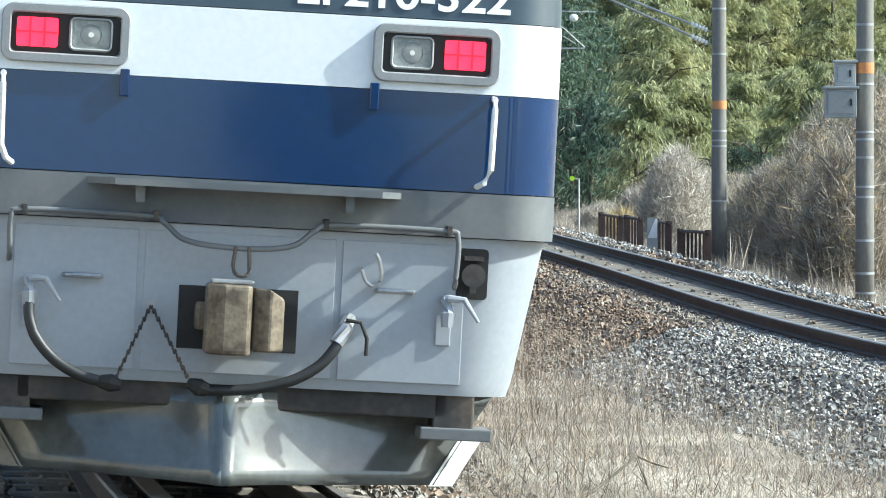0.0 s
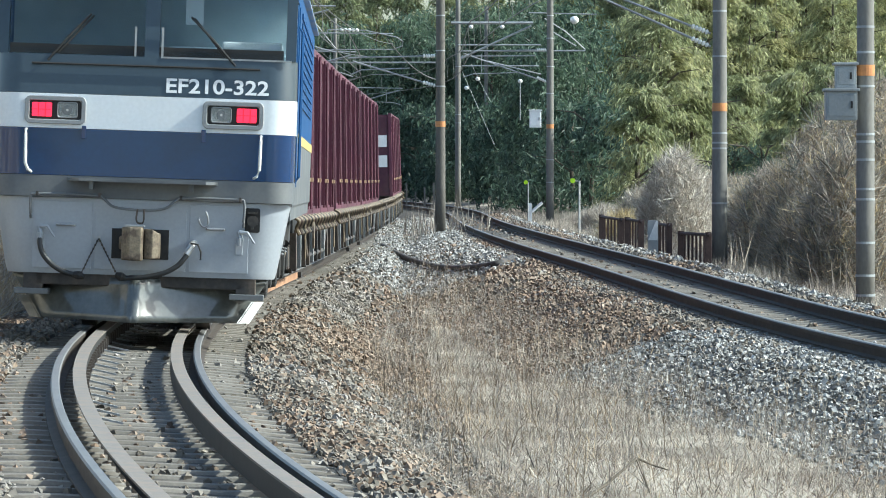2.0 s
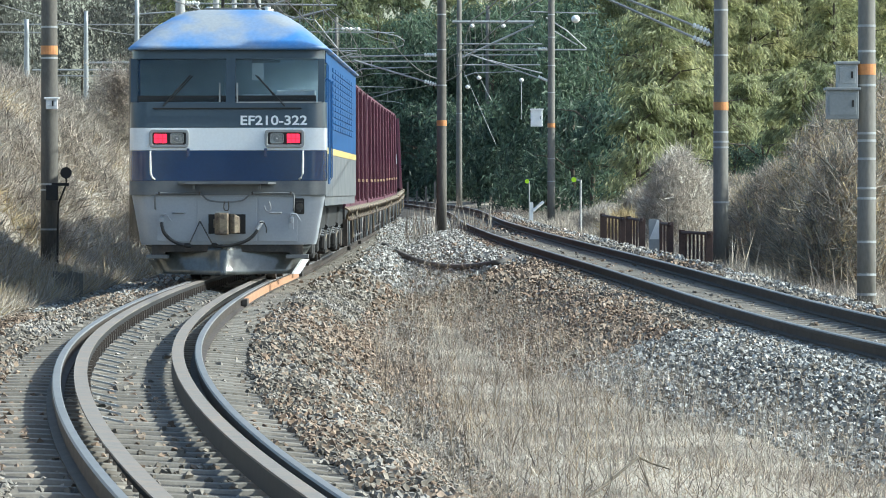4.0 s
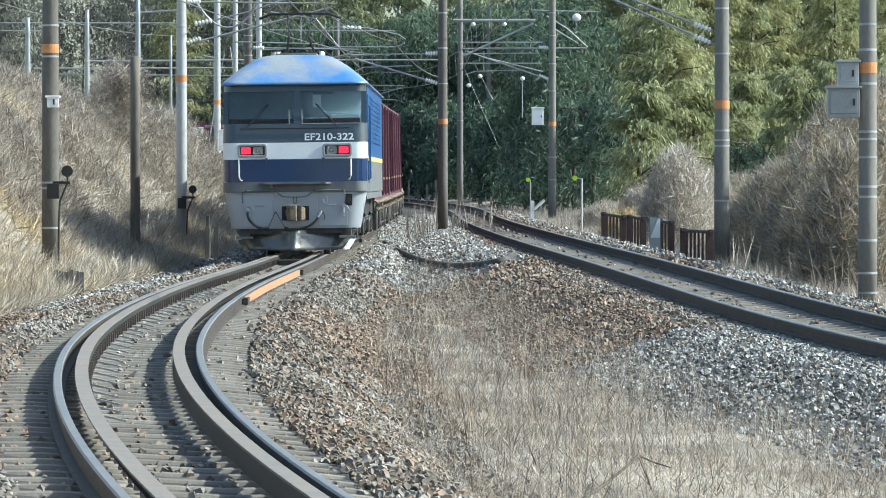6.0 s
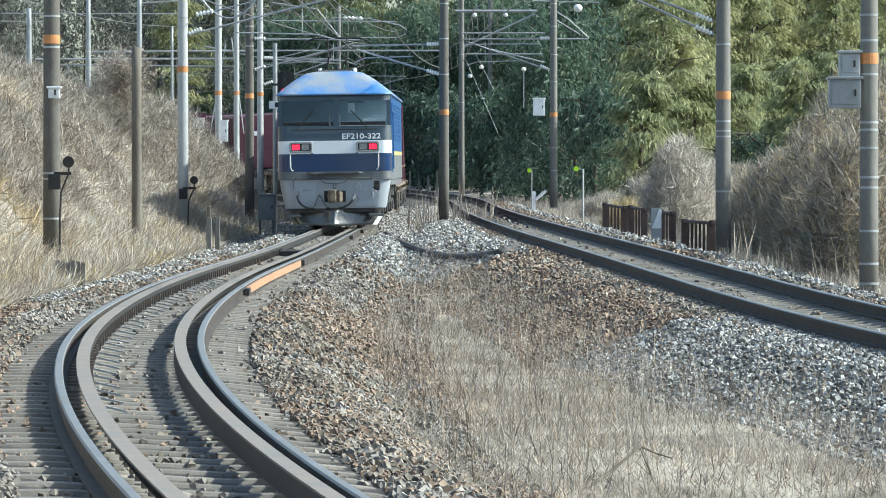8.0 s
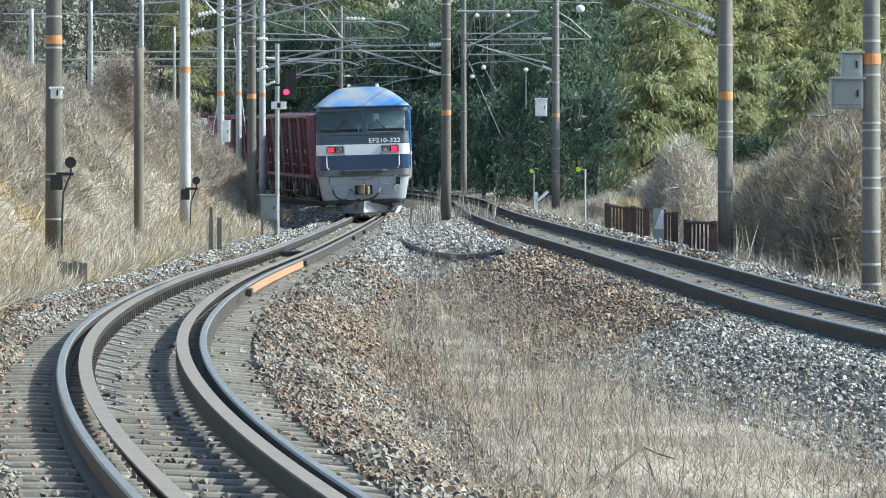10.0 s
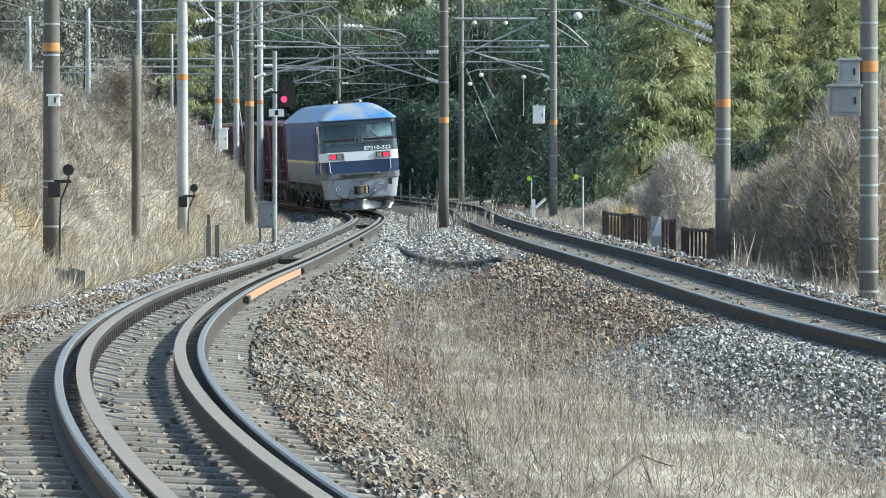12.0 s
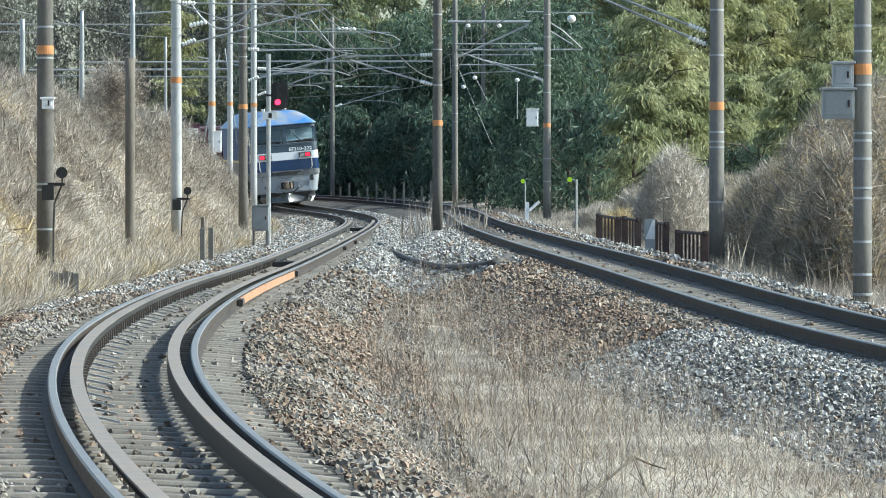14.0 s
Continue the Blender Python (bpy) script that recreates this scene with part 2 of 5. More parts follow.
def natural(kx, ky):
    """A natural cubic through the knots, carried on as a parabola past the ends."""
    kx, ky = np.array(kx, float), np.array(ky, float)
    n, h = len(kx), np.diff(kx)
    a, b = np.eye(n), np.zeros(n)
    for i in range(1, n - 1):
        a[i, i - 1:i + 2] = h[i - 1], 2 * (h[i - 1] + h[i]), h[i]
        b[i] = 6 * ((ky[i + 1] - ky[i]) / h[i] - (ky[i] - ky[i - 1]) / h[i - 1])
    m = np.linalg.solve(a, b)

    def at(x):
        x = np.clip(np.asarray(x, float), kx[0], kx[-1])
        i = np.clip(np.searchsorted(kx, x) - 1, 0, n - 2)
        t, u = x - kx[i], kx[i + 1] - x
        return (m[i] * u ** 3 + m[i + 1] * t ** 3) / (6 * h[i]) + (ky[i] / h[i] - m[i] * h[i] / 6) * u + (ky[i + 1] / h[i] - m[i + 1] * h[i] / 6) * t
    return at


# ---- the two tracks in plan: centre line, cant and height against distance ----
NEAR_X = natural([-20, 0, 10, 20, 26, 32, 38, 45, 53, 62, 75, 90, 110, 130, 150, 168, 182, 197, 215, 240, 270, 300, 340, 380],
                 [7.1, 2.75, 0.98, -0.46, -1.2, -1.82, -2.31, -2.72, -2.99, -3.14, -3.17, -3.04, -2.91, -2.78, -2.63, -2.55, -2.76, -3.8, -5.95, -8.75, -12.6, -17.2, -24.5, -33.0])
NEAR_CANT = natural([-20, 20, 40, 60, 90, 130, 160, 182, 205, 240, 340], [0.066, 0.066, 0.046, 0.032, -0.008, -0.01, -0.025, -0.036, -0.08, -0.08, -0.08])
NEAR_Z = natural([-20, 20, 40, 60, 90, 130, 165, 190, 215, 240, 340], [-0.02, -0.018, 0.026, 0.027, -0.024, -0.021, 0.084, 0.238, 0.439, 0.665, 1.4])
FAR_X = natural([-20, 20, 50, 60, 72, 86, 105, 130, 160, 200, 250, 300, 340], [17.0, 9.2, 5.41, 4.55, 3.86, 3.2, 2.38, 1.64, 1.17, 0.55, -4.5, -17, -31])
FAR_CANT = natural([-20, 50, 80, 250, 340], [-0.04, -0.04, -0.055, -0.05, -0.05])
FAR_Z = natural([-20, 50, 80, 120, 180, 250, 340], [-0.25, -0.2, 0.05, 0.25, 0.35, 0.7, 1.3])
TRACKS = {"near": (NEAR_X, NEAR_CANT, NEAR_Z), "far": (FAR_X, FAR_CANT, FAR_Z)}
GAUGE = 1.067


def on_track(which, y, u=0.0, h=0.0):
    """A point u metres to the right of a track's centre and h above its rails, at distance y."""
    fx, fc, fz = TRACKS[which]
    s = (fx(y + 0.5) - fx(y - 0.5))
    k = 1 / math.sqrt(1 + s * s)
    c = float(fc(y))
    return Vector((float(fx(y)) + u * k + h * c, y - u * s * k, float(fz(y)) - c * u + h))


def ramp(t):
    t = np.clip(t, 0, 1)
    return t * t * (3 - 2 * t)


def ground_z(x, y):
    x, y = np.asarray(x, float), np.asarray(y, float)
    u1, u2 = x - NEAR_X(y), x - FAR_X(y)
    z1, z2 = NEAR_Z(y), FAR_Z(y)
    def bed(u):
        return -0.187 + 0.012 * ramp((np.abs(u) - 0.95) / 0.15)
    b1 = z1 + bed(u1) - NEAR_CANT(y) * np.clip(u1, -1.5, 1.5) - np.maximum(0, np.abs(u1) - 1.5) / 1.6
    b2 = z2 + np.maximum(bed(u2), -0.175 - 0.05 * ramp((0.8 - np.abs(u2)) / 0.2)) - FAR_CANT(y) * np.clip(u2, -1.5, 1.5) - np.maximum(0, np.abs(u2) - 1.55) / np.where(u2 < 0, 2.7, 1.6)
    wave = 0.07 * np.sin(x * 1.3 + 0.4 * y) * np.sin(y * 0.37 + x * 0.5)
    left = z1 - 0.42 + 4.1 * ramp((-u1 - 3.0) / 6.0) + wave * ramp((-u1 - 3.0) / 2) * 3 + 0.05 * np.maximum(0, -u1 - 9)
    field = -0.85 + wave + 0.14 * ramp((y - 62) / 25) + 0.45 * ramp((y - 92) / 50) + 0.3 * ramp((y - 170) / 60)
    right = z2 - 0.45 + wave + 0.10 * np.maximum(0, u2 - 4.5)
    mid = np.where(u1 < 0, left, np.where(u2 > 0, right, field))
    far = np.maximum(0, y - 300) * 0.004
    return np.maximum(np.maximum(b1, b2), mid) + far


def make_ground():
    ys = [-90, -60, -30, -10, 5]
    while ys[-1] < 300:
        ys.append(ys[-1] + max(0.3, ys[-1] * 0.009))
    ys += [330, 380, 450, 600, 900, 1500, 3000]
    xs = list(np.arange(-18, 14.01, 0.3))
    xs = [-2000, -800, -300, -150, -90, -60, -45, -35, -28, -23, -20] + xs + [16, 19, 23, 28, 35, 45, 60, 90, 150, 300, 800, 2000]
    gx, gy = np.meshgrid(xs, ys)
    gz = ground_z(gx, gy)
    co = np.stack([gx, gy, gz], -1).reshape(-1, 3)
    w, h = len(xs), len(ys)
    i = (np.arange(h - 1)[:, None] * w + np.arange(w - 1)).ravel()
    me = bpy.data.meshes.new("ground")
    me.from_pydata(co.tolist(), [], np.stack([i, i + 1, i + w + 1, i + w], 1).tolist())
    me.materials.append(M_GROUND), me.materials.append(M_BED)
    mx = (gx[:-1, :-1] + gx[1:, 1:]).ravel() / 2
    my = (gy[:-1, :-1] + gy[1:, 1:]).ravel() / 2
    # bed colour reaches under the ballast so gaps between stones look shaded
    inside = (np.abs(mx - NEAR_X(my)) < 2.8) | (np.abs(mx - FAR_X(my)) < 2.6)
    me.polygons.foreach_set("material_index", inside.astype(np.int32))
    ob = tagged(new("ground", me), "dry brown earth bank and trackside verge in winter", "ground", kind="structure")
    smooth(ob)


make_ground()


def swept(which, y0, y1, section, material, name, parent, step=0.014, label=""):
    """A section (u, h) drawn along a track."""
    bm, rings, y = bmesh.new(), [], y0
    while y < y1 + 0.01:
        rings.append([on_track(which, y, u, h) for u, h in section])
        y += max(0.5, y * step)
    ring_loft(bm, rings)
    return part(name, bm, material, parent, label)


RAIL_SECTION = [(-0.0325, -0.012), (-0.0325, -0.045), (-0.0075, -0.055), (-0.0075, -0.125), (-0.0635, -0.14), (-0.0635, -0.153),
                (0.0635, -0.153), (0.0635, -0.14), (0.0075, -0.125), (0.0075, -0.055), (0.0325, -0.045), (0.0325, -0.012)]
CAP_SECTION = [(-0.0325, -0.0125), (-0.024, 0.0), (0.024, 0.0), (0.0325, -0.0125)]


def make_track(which, y0, y1, guard_to, ys_sleepers):
    thing = empty("railway_track", "steel rails with inner guard rails on concrete sleepers" if guard_to else "dark steel rails on ballasted concrete sleepers",
                  "railway track", "railway tracks", "structure")
    for side in (-1, 1):
        off = side * (GAUGE / 2 + 0.0325)
        rail = swept(which, y0, y1, [(off + u, h) for u, h in RAIL_SECTION], M_RAIL, "rail", thing)
        swept(which, y0, y1, [(off + u, h) for u, h in CAP_SECTION], M_RAILTOP, "rail_head", rail, label="polished running surface")
        if guard_to:
            g = side * (GAUGE / 2 - 0.145)
            sec = [(g - 0.05, 0.014), (g - 0.05, 0.002), (g + 0.05, 0.002), (g + 0.05, 0.014)]
            e = g - side * 0.046
            # legs near black, unlike the top plate, to paint their shaded inner sides
            leg = swept(which, y0, guard_to, [(e - 0.004, 0.0), (e - 0.004, -0.115), (e + 0.004, -0.115), (e + 0.004, 0.0)], M_DARK, "guard_leg", thing)
            swept(which, y0, guard_to, sec, M_GUARD, "guard_rail", thing, label="flat dull steel guard rail")
    return thing


NEAR_TRACK = make_track("near", -15, 262, 176, None)
FAR_TRACK = make_track("far", -15, 300, 0, None)


def sleeper_mesh():
    """A concrete sleeper: level seats under the rails, a lower waist between them."""
    prof = [(-1.0, -0.175), (-0.75, -0.160), (-0.35, -0.160), (-0.22, -0.170), (0.22, -0.170), (0.35, -0.160), (0.75, -0.160), (1.0, -0.175)]
    bm = bmesh.new()
    rings = []
    for u, h in prof:
        w = 0.098 if abs(u) > 0.3 else 0.085
        rings.append([(u, -w - 0.03, h - 0.16), (u, -w, h - 0.02), (u, -w + 0.015, h), (u, w - 0.015, h), (u, w, h - 0.02), (u, w + 0.03, h - 0.16)])
    ring_loft(bm, rings)
    me = bpy.data.meshes.new("sleeper")
    bm.to_mesh(me)
    bm.free()
    me.materials.append(M_SLEEPER)
    return me


def track_pose(which, y, u=0.0, h=0.0):
    o = on_track(which, y, u, h)
    ax = (on_track(which, y, u + 1, h) - o).normalized()
    ay = (on_track(which, y + 0.3, u, h) - o).normalized()
    az = ax.cross(ay).normalized()
    ay = az.cross(ax)
    m = Matrix((ax, ay, az)).transposed().to_4x4()
    m.translation = o
    return m

# ---- the locomotive at the end of the train ----
BODY = 1.46


def outline(w, y0, back, r, n=8):
    """A plan outline that is rounded at its two front corners; the front looks towards -y."""
    pts = [(w, back), (w, y0 + r + 0.02)]
    for k in range(n + 1):
        a = math.pi / 2 * k / n
        pts.append((w - r + r * math.cos(a), y0 + r - r * math.sin(a)))
    pts.append((w - r - 0.02, y0))
    return pts + [(-x, y) for x, y in reversed(pts)]


def rounded(ob):
    """Smooth shading round the upright walls, flat caps."""
    for f in ob.data.polygons:
        f.use_smooth = abs(f.normal.z) < 0.9
    return ob


def curved(pts, k=6):
    """Points of a smooth curve through pts."""
    p = [Vector(q) for q in pts]
    p = [p[0] * 2 - p[1]] + p + [p[-1] * 2 - p[-2]]
    out = []
    for i in range(1, len(p) - 2):
        a, b, c, d = p[i - 1:i + 3]
        for j in range(k):
            t = j / k
            out.append(0.5 * ((2 * b) + (c - a) * t + (2 * a - 5 * b + 4 * c - d) * t * t + (3 * b - a - 3 * c + d) * t ** 3))
    return out + [p[-2]]


def softened(bm, width=0.02):
    bmesh.ops.bevel(bm, geom=bm.edges[:], offset=width, segments=3, profile=0.6, affect="EDGES")
    return bm


def band(levels, back, r=0.28):
    """levels: (z, half width, y of the face)."""
    bm = bmesh.new()
    rings = [[(x, y, z) for x, y in outline(w, y0, back, r)] for z, w, y0 in levels]
    ring_loft(bm, rings, caps=False)
    bm.faces.new([bm.verts.new(p) for p in reversed(rings[0])]), bm.faces.new([bm.verts.new(p) for p in rings[-1]])
    return bm


def face_panel(x0, x1, z0, z1, y=-0.008, bevel=0.004):
    return boxed((x0, y, z0), (x1, y + 0.03, z1), bevel)


def text_mesh(words, size, depth, bold=0.0):
    cu = bpy.data.curves.new("lettering", "FONT")
    cu.body, cu.size, cu.extrude, cu.offset, cu.align_x = words, size, depth, bold, "CENTER"
    tmp = bpy.data.objects.new("lettering", cu)
    scene.collection.objects.link(tmp)
    me = bpy.data.meshes.new_from_object(tmp.evaluated_get(bpy.context.evaluated_depsgraph_get()))
    bpy.data.objects.remove(tmp)
    return me


def rounded_plate(x0, x1, z0, z1, y0, y1, r, n=5):
    """A plate across the face with rounded corners, from y0 (outside) to y1."""
    pts = []
    for cx, cz, a0 in ((x1 - r, z1 - r, 0), (x0 + r, z1 - r, 90), (x0 + r, z0 + r, 180), (x1 - r, z0 + r, 270)):
        for k in range(n + 1):
            a = radians(a0 + 90 * k / n)
            pts.append((cx + r * math.cos(a), cz + r * math.sin(a)))
    bm = bmesh.new()
    ring_loft(bm, [[(x, y0, z) for x, z in pts], [(x, y1, z) for x, z in pts]])
    return bm


def rounded_frame(x0, x1, z0, z1, w, y0, y1, r, n=5):
    """A rounded ring of width w round an opening."""
    def loop(i, y):
        rr, q = max(r - i, 0.01), []
        for cx, cz, a0 in ((x1 - r, z1 - r, 0), (x0 + r, z1 - r, 90), (x0 + r, z0 + r, 180), (x1 - r, z0 + r, 270)):
            for k in range(n + 1):
                a = radians(a0 + 90 * k / n)
                q.append((cx + rr * math.cos(a), y, cz + rr * math.sin(a)))
        return q
    bm = bmesh.new()
    ring_loft(bm, [loop(0, y1), loop(0, y0 + 0.006), loop(0.006, y0), loop(w - 0.006, y0), loop(w, y0 + 0.006), loop(w, y1)], caps=False)
    return bm


def make_locomotive():
    lo = empty("electric_locomotive", "blue and white electric locomotive with red tail lamps lit", "locomotive")
    back = 0.9
    rounded(part("skirt", band([(0.55, 1.29, 0.02), (0.62, 1.31, 0.0), (1.28, 1.43, 0.0)], back, 0.30), M_SKIRT, lo, "grey-white front skirt"))
    rounded(part("grey_band", band([(1.285, BODY, -0.03), (1.49, BODY, -0.03)], back, 0.24), M_GREY, lo, "mid-grey band"))
    rounded(part("blue_band", band([(1.495, BODY, -0.01), (1.945, BODY, 0.0)], back, 0.26), M_BLUE, lo, "glossy deep blue band"))
    rounded(part("white_band", band([(1.948, BODY, 0.0), (2.28, BODY, 0.02)], back, 0.26), M_WHITE, lo, "glossy white band"))
    rounded(part("window_sill_band", band([(2.284, BODY - 0.004, 0.02), (2.66, BODY - 0.01, 0.08)], back, 0.26), M_DGREY, lo, "slate-grey band under the windscreen"))
    rounded(part("window_header", band([(3.31, BODY - 0.03, 0.22), (3.44, BODY - 0.03, 0.24)], back, 0.26), M_DGREY, lo))
    # posts of the windscreen, which leans back
    for x0, x1 in ((-BODY + 0.02, -BODY + 0.12), (-0.02, 0.12), (BODY - 0.12, BODY - 0.02)):
        d0 = 0.10 if abs(x0) > 1 else 0.0
        bm = bmesh.new()
        ring_loft(bm, [[(x0, 0.08 + d0, 2.66), (x1, 0.08 + d0, 2.66), (x1, 0.2 + d0, 2.66), (x0, 0.2 + d0, 2.66)],
                       [(x0, 0.22 + d0, 3.31), (x1, 0.22 + d0, 3.31), (x1, 0.34 + d0, 3.31), (x0, 0.34 + d0, 3.31)]])
        part("windscreen_post", bm, M_DGREY, lo)
    for x0, x1 in ((-BODY + 0.12, -0.02), (0.12, BODY - 0.12)):
        bm = bmesh.new()
        ring_loft(bm, [[(x0, 0.10, 2.66), (x1, 0.10, 2.66), (x1, 0.115, 2.66), (x0, 0.115, 2.66)],
                       [(x0, 0.24, 3.31), (x1, 0.24, 3.31), (x1, 0.255, 3.31), (x0, 0.255, 3.31)]])
        part("windscreen", bm, M_GLASS, lo, "dark tinted windscreen pane").visible_shadow = False
        part("windscreen_trim", boxed((x0 + (0.02 if x0 > 0 else 1.22), 0.085, 2.66), (x0 + (0.04 if x0 > 0 else 1.24), 0.11, 2.95)), M_STEEL, lo)
    # cab behind the glass
    part("cab_back_wall", boxed((-1.40, 1.75, 2.3), (1.40, 1.8, 3.38)), M_CABIN, lo)
    part("cab_floor", boxed((-1.40, 0.3, 2.60), (1.40, 1.75, 2.655)), M_CABIN, lo)
    part("driver_desk", boxed((0.2, 0.34, 2.66), (1.3, 0.62, 2.78), 0.03), M_WHITE, lo, "pale desk top behind the glass")
    part("desk_cover", softened(boxed((0.72, 0.32, 2.76), (1.3, 0.5, 2.84)), 0.03), M_SIGNW, lo, "white cover on the desk")
    part("glass_hem", boxed((-BODY + 0.14, 0.115, 2.665), (BODY - 0.14, 0.15, 2.76)), M_DARK, lo)
    part("sill_line", boxed((0.14, 0.07, 2.652), (BODY - 0.06, 0.10, 2.668)), M_STEEL, lo, "pale window sill strip")
    part("sun_blind", boxed((0.36, 0.30, 2.99), (0.53, 0.32, 3.24), 0.005), M_SIGNW, lo, "white paper card in the windscreen")
    part("desk_lamp", boxed((0.36, 0.31, 3.25), (0.78, 0.36, 3.29), 0.01), M_BOX, lo)
    # roof
    bm = bmesh.new()
    rings = []
    for z, w, y0, r in ((3.444, BODY + 0.03, 0.12, 0.3), (3.47, BODY + 0.035, 0.10, 0.3), (3.51, BODY - 0.01, 0.14, 0.3), (3.66, BODY - 0.18, 0.36, 0.3), (3.82, BODY - 0.38, 0.60, 0.3), (3.95, BODY - 0.58, 0.84, 0.3), (4.04, BODY - 0.76, 1.05, 0.3), (4.075, BODY - 0.95, 1.3, 0.3)):
        rings.append([(x, y, z) for x, y in outline(w, y0, 18.0, r)])
    ring_loft(bm, rings)
    smooth(part("roof", bm, M_ROOF, lo, "sky-blue roof greyed by soot"))
    # body sides
    part("body", boxed((-1.44, 0.9, 1.25), (1.44, 17.9, 1.93), 0.02), M_GREY, lo, "grey lower body side")
    part("upper_body", boxed((-1.44, 1.82, 1.94), (1.44, 17.9, 3.44), 0.02), M_SIDEBLUE, lo, "mid-blue upper body side")
    for s in (-1, 1):
        part("cab_side", boxed((s * 1.41, 0.9, 1.94), (s * 1.44, 1.815, 2.68)), M_SIDEBLUE, lo)
        part("cab_side_header", boxed((s * 1.41, 0.9, 3.27), (s * 1.44, 1.815, 3.44)), M_SIDEBLUE, lo)
        part("side_window", boxed((s * 1.42, 0.45, 2.68), (s * 1.43, 1.815, 3.27)), M_GLASS, lo).visible_shadow = False
        part("side_stripe", boxed((s * 1.435, 0.5 + 0.45, 1.90), (s * 1.447, 17.85, 2.00)), M_YELLOW, lo, "yellow and white side stripe")
        part("cab_door", boxed((s * 1.43, 1.9, 1.45), (s * 1.452, 2.55, 3.25), 0.005), M_SIDEBLUE, lo)
        for y in (1.8, 2.65):
            part("side_handrail", tubed([(s * 1.44, y, 1.5), (s * 1.475, y, 1.55), (s * 1.475, y, 3.0), (s * 1.44, y, 3.05)], 0.011), M_SIDEBLUE, lo)
        for k in range(9):
            bm = bmesh.new()
            for q in range(10):
                box(bm, (s * 1.435, 4.0 + k * 1.3, 2.3 + q * 0.1), (s * 1.455, 5.1 + k * 1.3, 2.36 + q * 0.1))
            part("louvre_panel", bm, M_SIDEBLUE, lo)
        part("running_sill", boxed((s * 1.36, 0.95, 1.12), (s * 1.42, 17.8, 1.25)), M_GREY, lo)
    part("roof_walkway", boxed((-0.42, 1.5, 4.06), (0.42, 17.0, 4.11), 0.01), M_CONC, lo, "grey roof walkway")
    # face fittings
    for s in (-1, 1):
        cx = s * 0.855
        lh = part("lamp_housing", rounded_frame(cx - 0.295, cx + 0.295, 1.985, 2.255, 0.045, -0.03, 0.06, 0.06), M_LAMPFRAME, lo, "grey rounded lamp surround")
        part("lamp_recess", rounded_plate(cx - 0.25, cx + 0.25, 2.03, 2.21, -0.011, 0.05, 0.03), M_DARK, lh)
        part("tail_lamp", rounded_plate(cx + s * 0.13 - 0.095, cx + s * 0.13 + 0.095, 2.055, 2.19, -0.022, 0.0, 0.012), M_TAIL, lh, "lit red tail lamp")
        for q in (-0.033, 0.033):
            part("lamp_rib", boxed((cx + s * 0.13 + q - 0.005, -0.026, 2.058), (cx + s * 0.13 + q + 0.005, -0.02, 2.187)), M_TAILD, lh)
        part("lamp_rib", boxed((cx + s * 0.13 - 0.092, -0.0265, 2.119), (cx + s * 0.13 + 0.092, -0.0205, 2.127)), M_TAILD, lh)
        hx = cx - s * 0.115
        part("head_lamp", rounded_frame(hx - 0.1, hx + 0.1, 2.045, 2.2, 0.014, -0.024, 0.0, 0.03), M_LAMPFRAME, lh, "unlit clear head lamp")
        part("lamp_backing", rounded_plate(hx - 0.088, hx + 0.088, 2.057, 2.188, -0.0135, -0.004, 0.025), M_MIRROR, lh)
        bm = bmesh.new()
        bmesh.ops.create_uvsphere(bm, u_segments=16, v_segments=8, radius=0.05, matrix=pose(hx, -0.0135, 2.122) @ Matrix.Diagonal((1, 0.12, 1, 1)))
        smooth(part("reflector", bm, M_LAMPFRAME, lh))
        part("bulb", tubed([(hx, 0.0, 2.122), (hx, -0.0205, 2.122)], [0.02, 0.012], 10), M_CERAMIC, lh)
        part("lamp_lens", rounded_plate(hx - 0.09, hx + 0.09, 2.055, 2.19, -0.022, -0.017, 0.025), M_LENS, lh).visible_shadow = False
        part("lamp_bracket", boxed((cx - s * 0.28 - 0.022, -0.03, 1.85), (cx - s * 0.28 + 0.022, 0.0, 1.975), 0.006), M_BLUE, lh)
        part("grab_rail", tubed([(s * 1.13, 0.0, 1.93), (s * 1.13, -0.07, 1.925), (s * 1.13, -0.085, 1.88), (s * 1.125, -0.085, 1.60), (s * 1.10, -0.06, 1.54), (s * 1.07, 0.0, 1.52)], 0.015), M_CERAMIC, lo, "pale steel grab rail")
        part("panel_handle", tubed([(s * 0.72 - 0.085, 0.0, 1.02), (s * 0.72 - 0.08, -0.04, 1.02), (s * 0.72 + 0.08, -0.04, 1.02), (s * 0.72 + 0.085, 0.0, 1.02)], 0.012), M_STEEL, lo)
        # service panels on the skirt
        sp = part("skirt_panel", face_panel(s * 0.47, s * 1.04, 0.60, 1.245, -0.006), M_SKIRT, lo)
        # brake pipe cocks
        bc = part("brake_cock", tubed([(s * 0.96, 0.0, 0.99), (s * 0.96, -0.09, 0.99), (s * 0.96, -0.12, 0.93), (s * 0.96, -0.12, 0.87)], [0.03, 0.032, 0.036, 0.028]), M_SKIRT, lo)
        part("cock_lever", tubed([(s * 0.96, -0.12, 1.0), (s * 0.96 + 0.07, -0.14, 1.0), (s * 0.96 + 0.14, -0.14, 0.90)], [0.02, 0.014, 0.008]), M_SKIRT, bc)
        part("cock_bracket", boxed((s * 0.95 - 0.035, -0.02, 0.78), (s * 0.95 + 0.035, 0.0, 0.92), 0.005), M_SKIRT, lo)
        part("step_plate", boxed((s * 0.87, -0.02, 0.345), (s * 1.20, 0.3, 0.40), 0.006), M_GREY, lo)
        part("step_hanger", boxed((s * 0.93, 0.05, 0.38), (s * 1.12, 0.28, 0.56), 0.01), M_FRAME, lo)
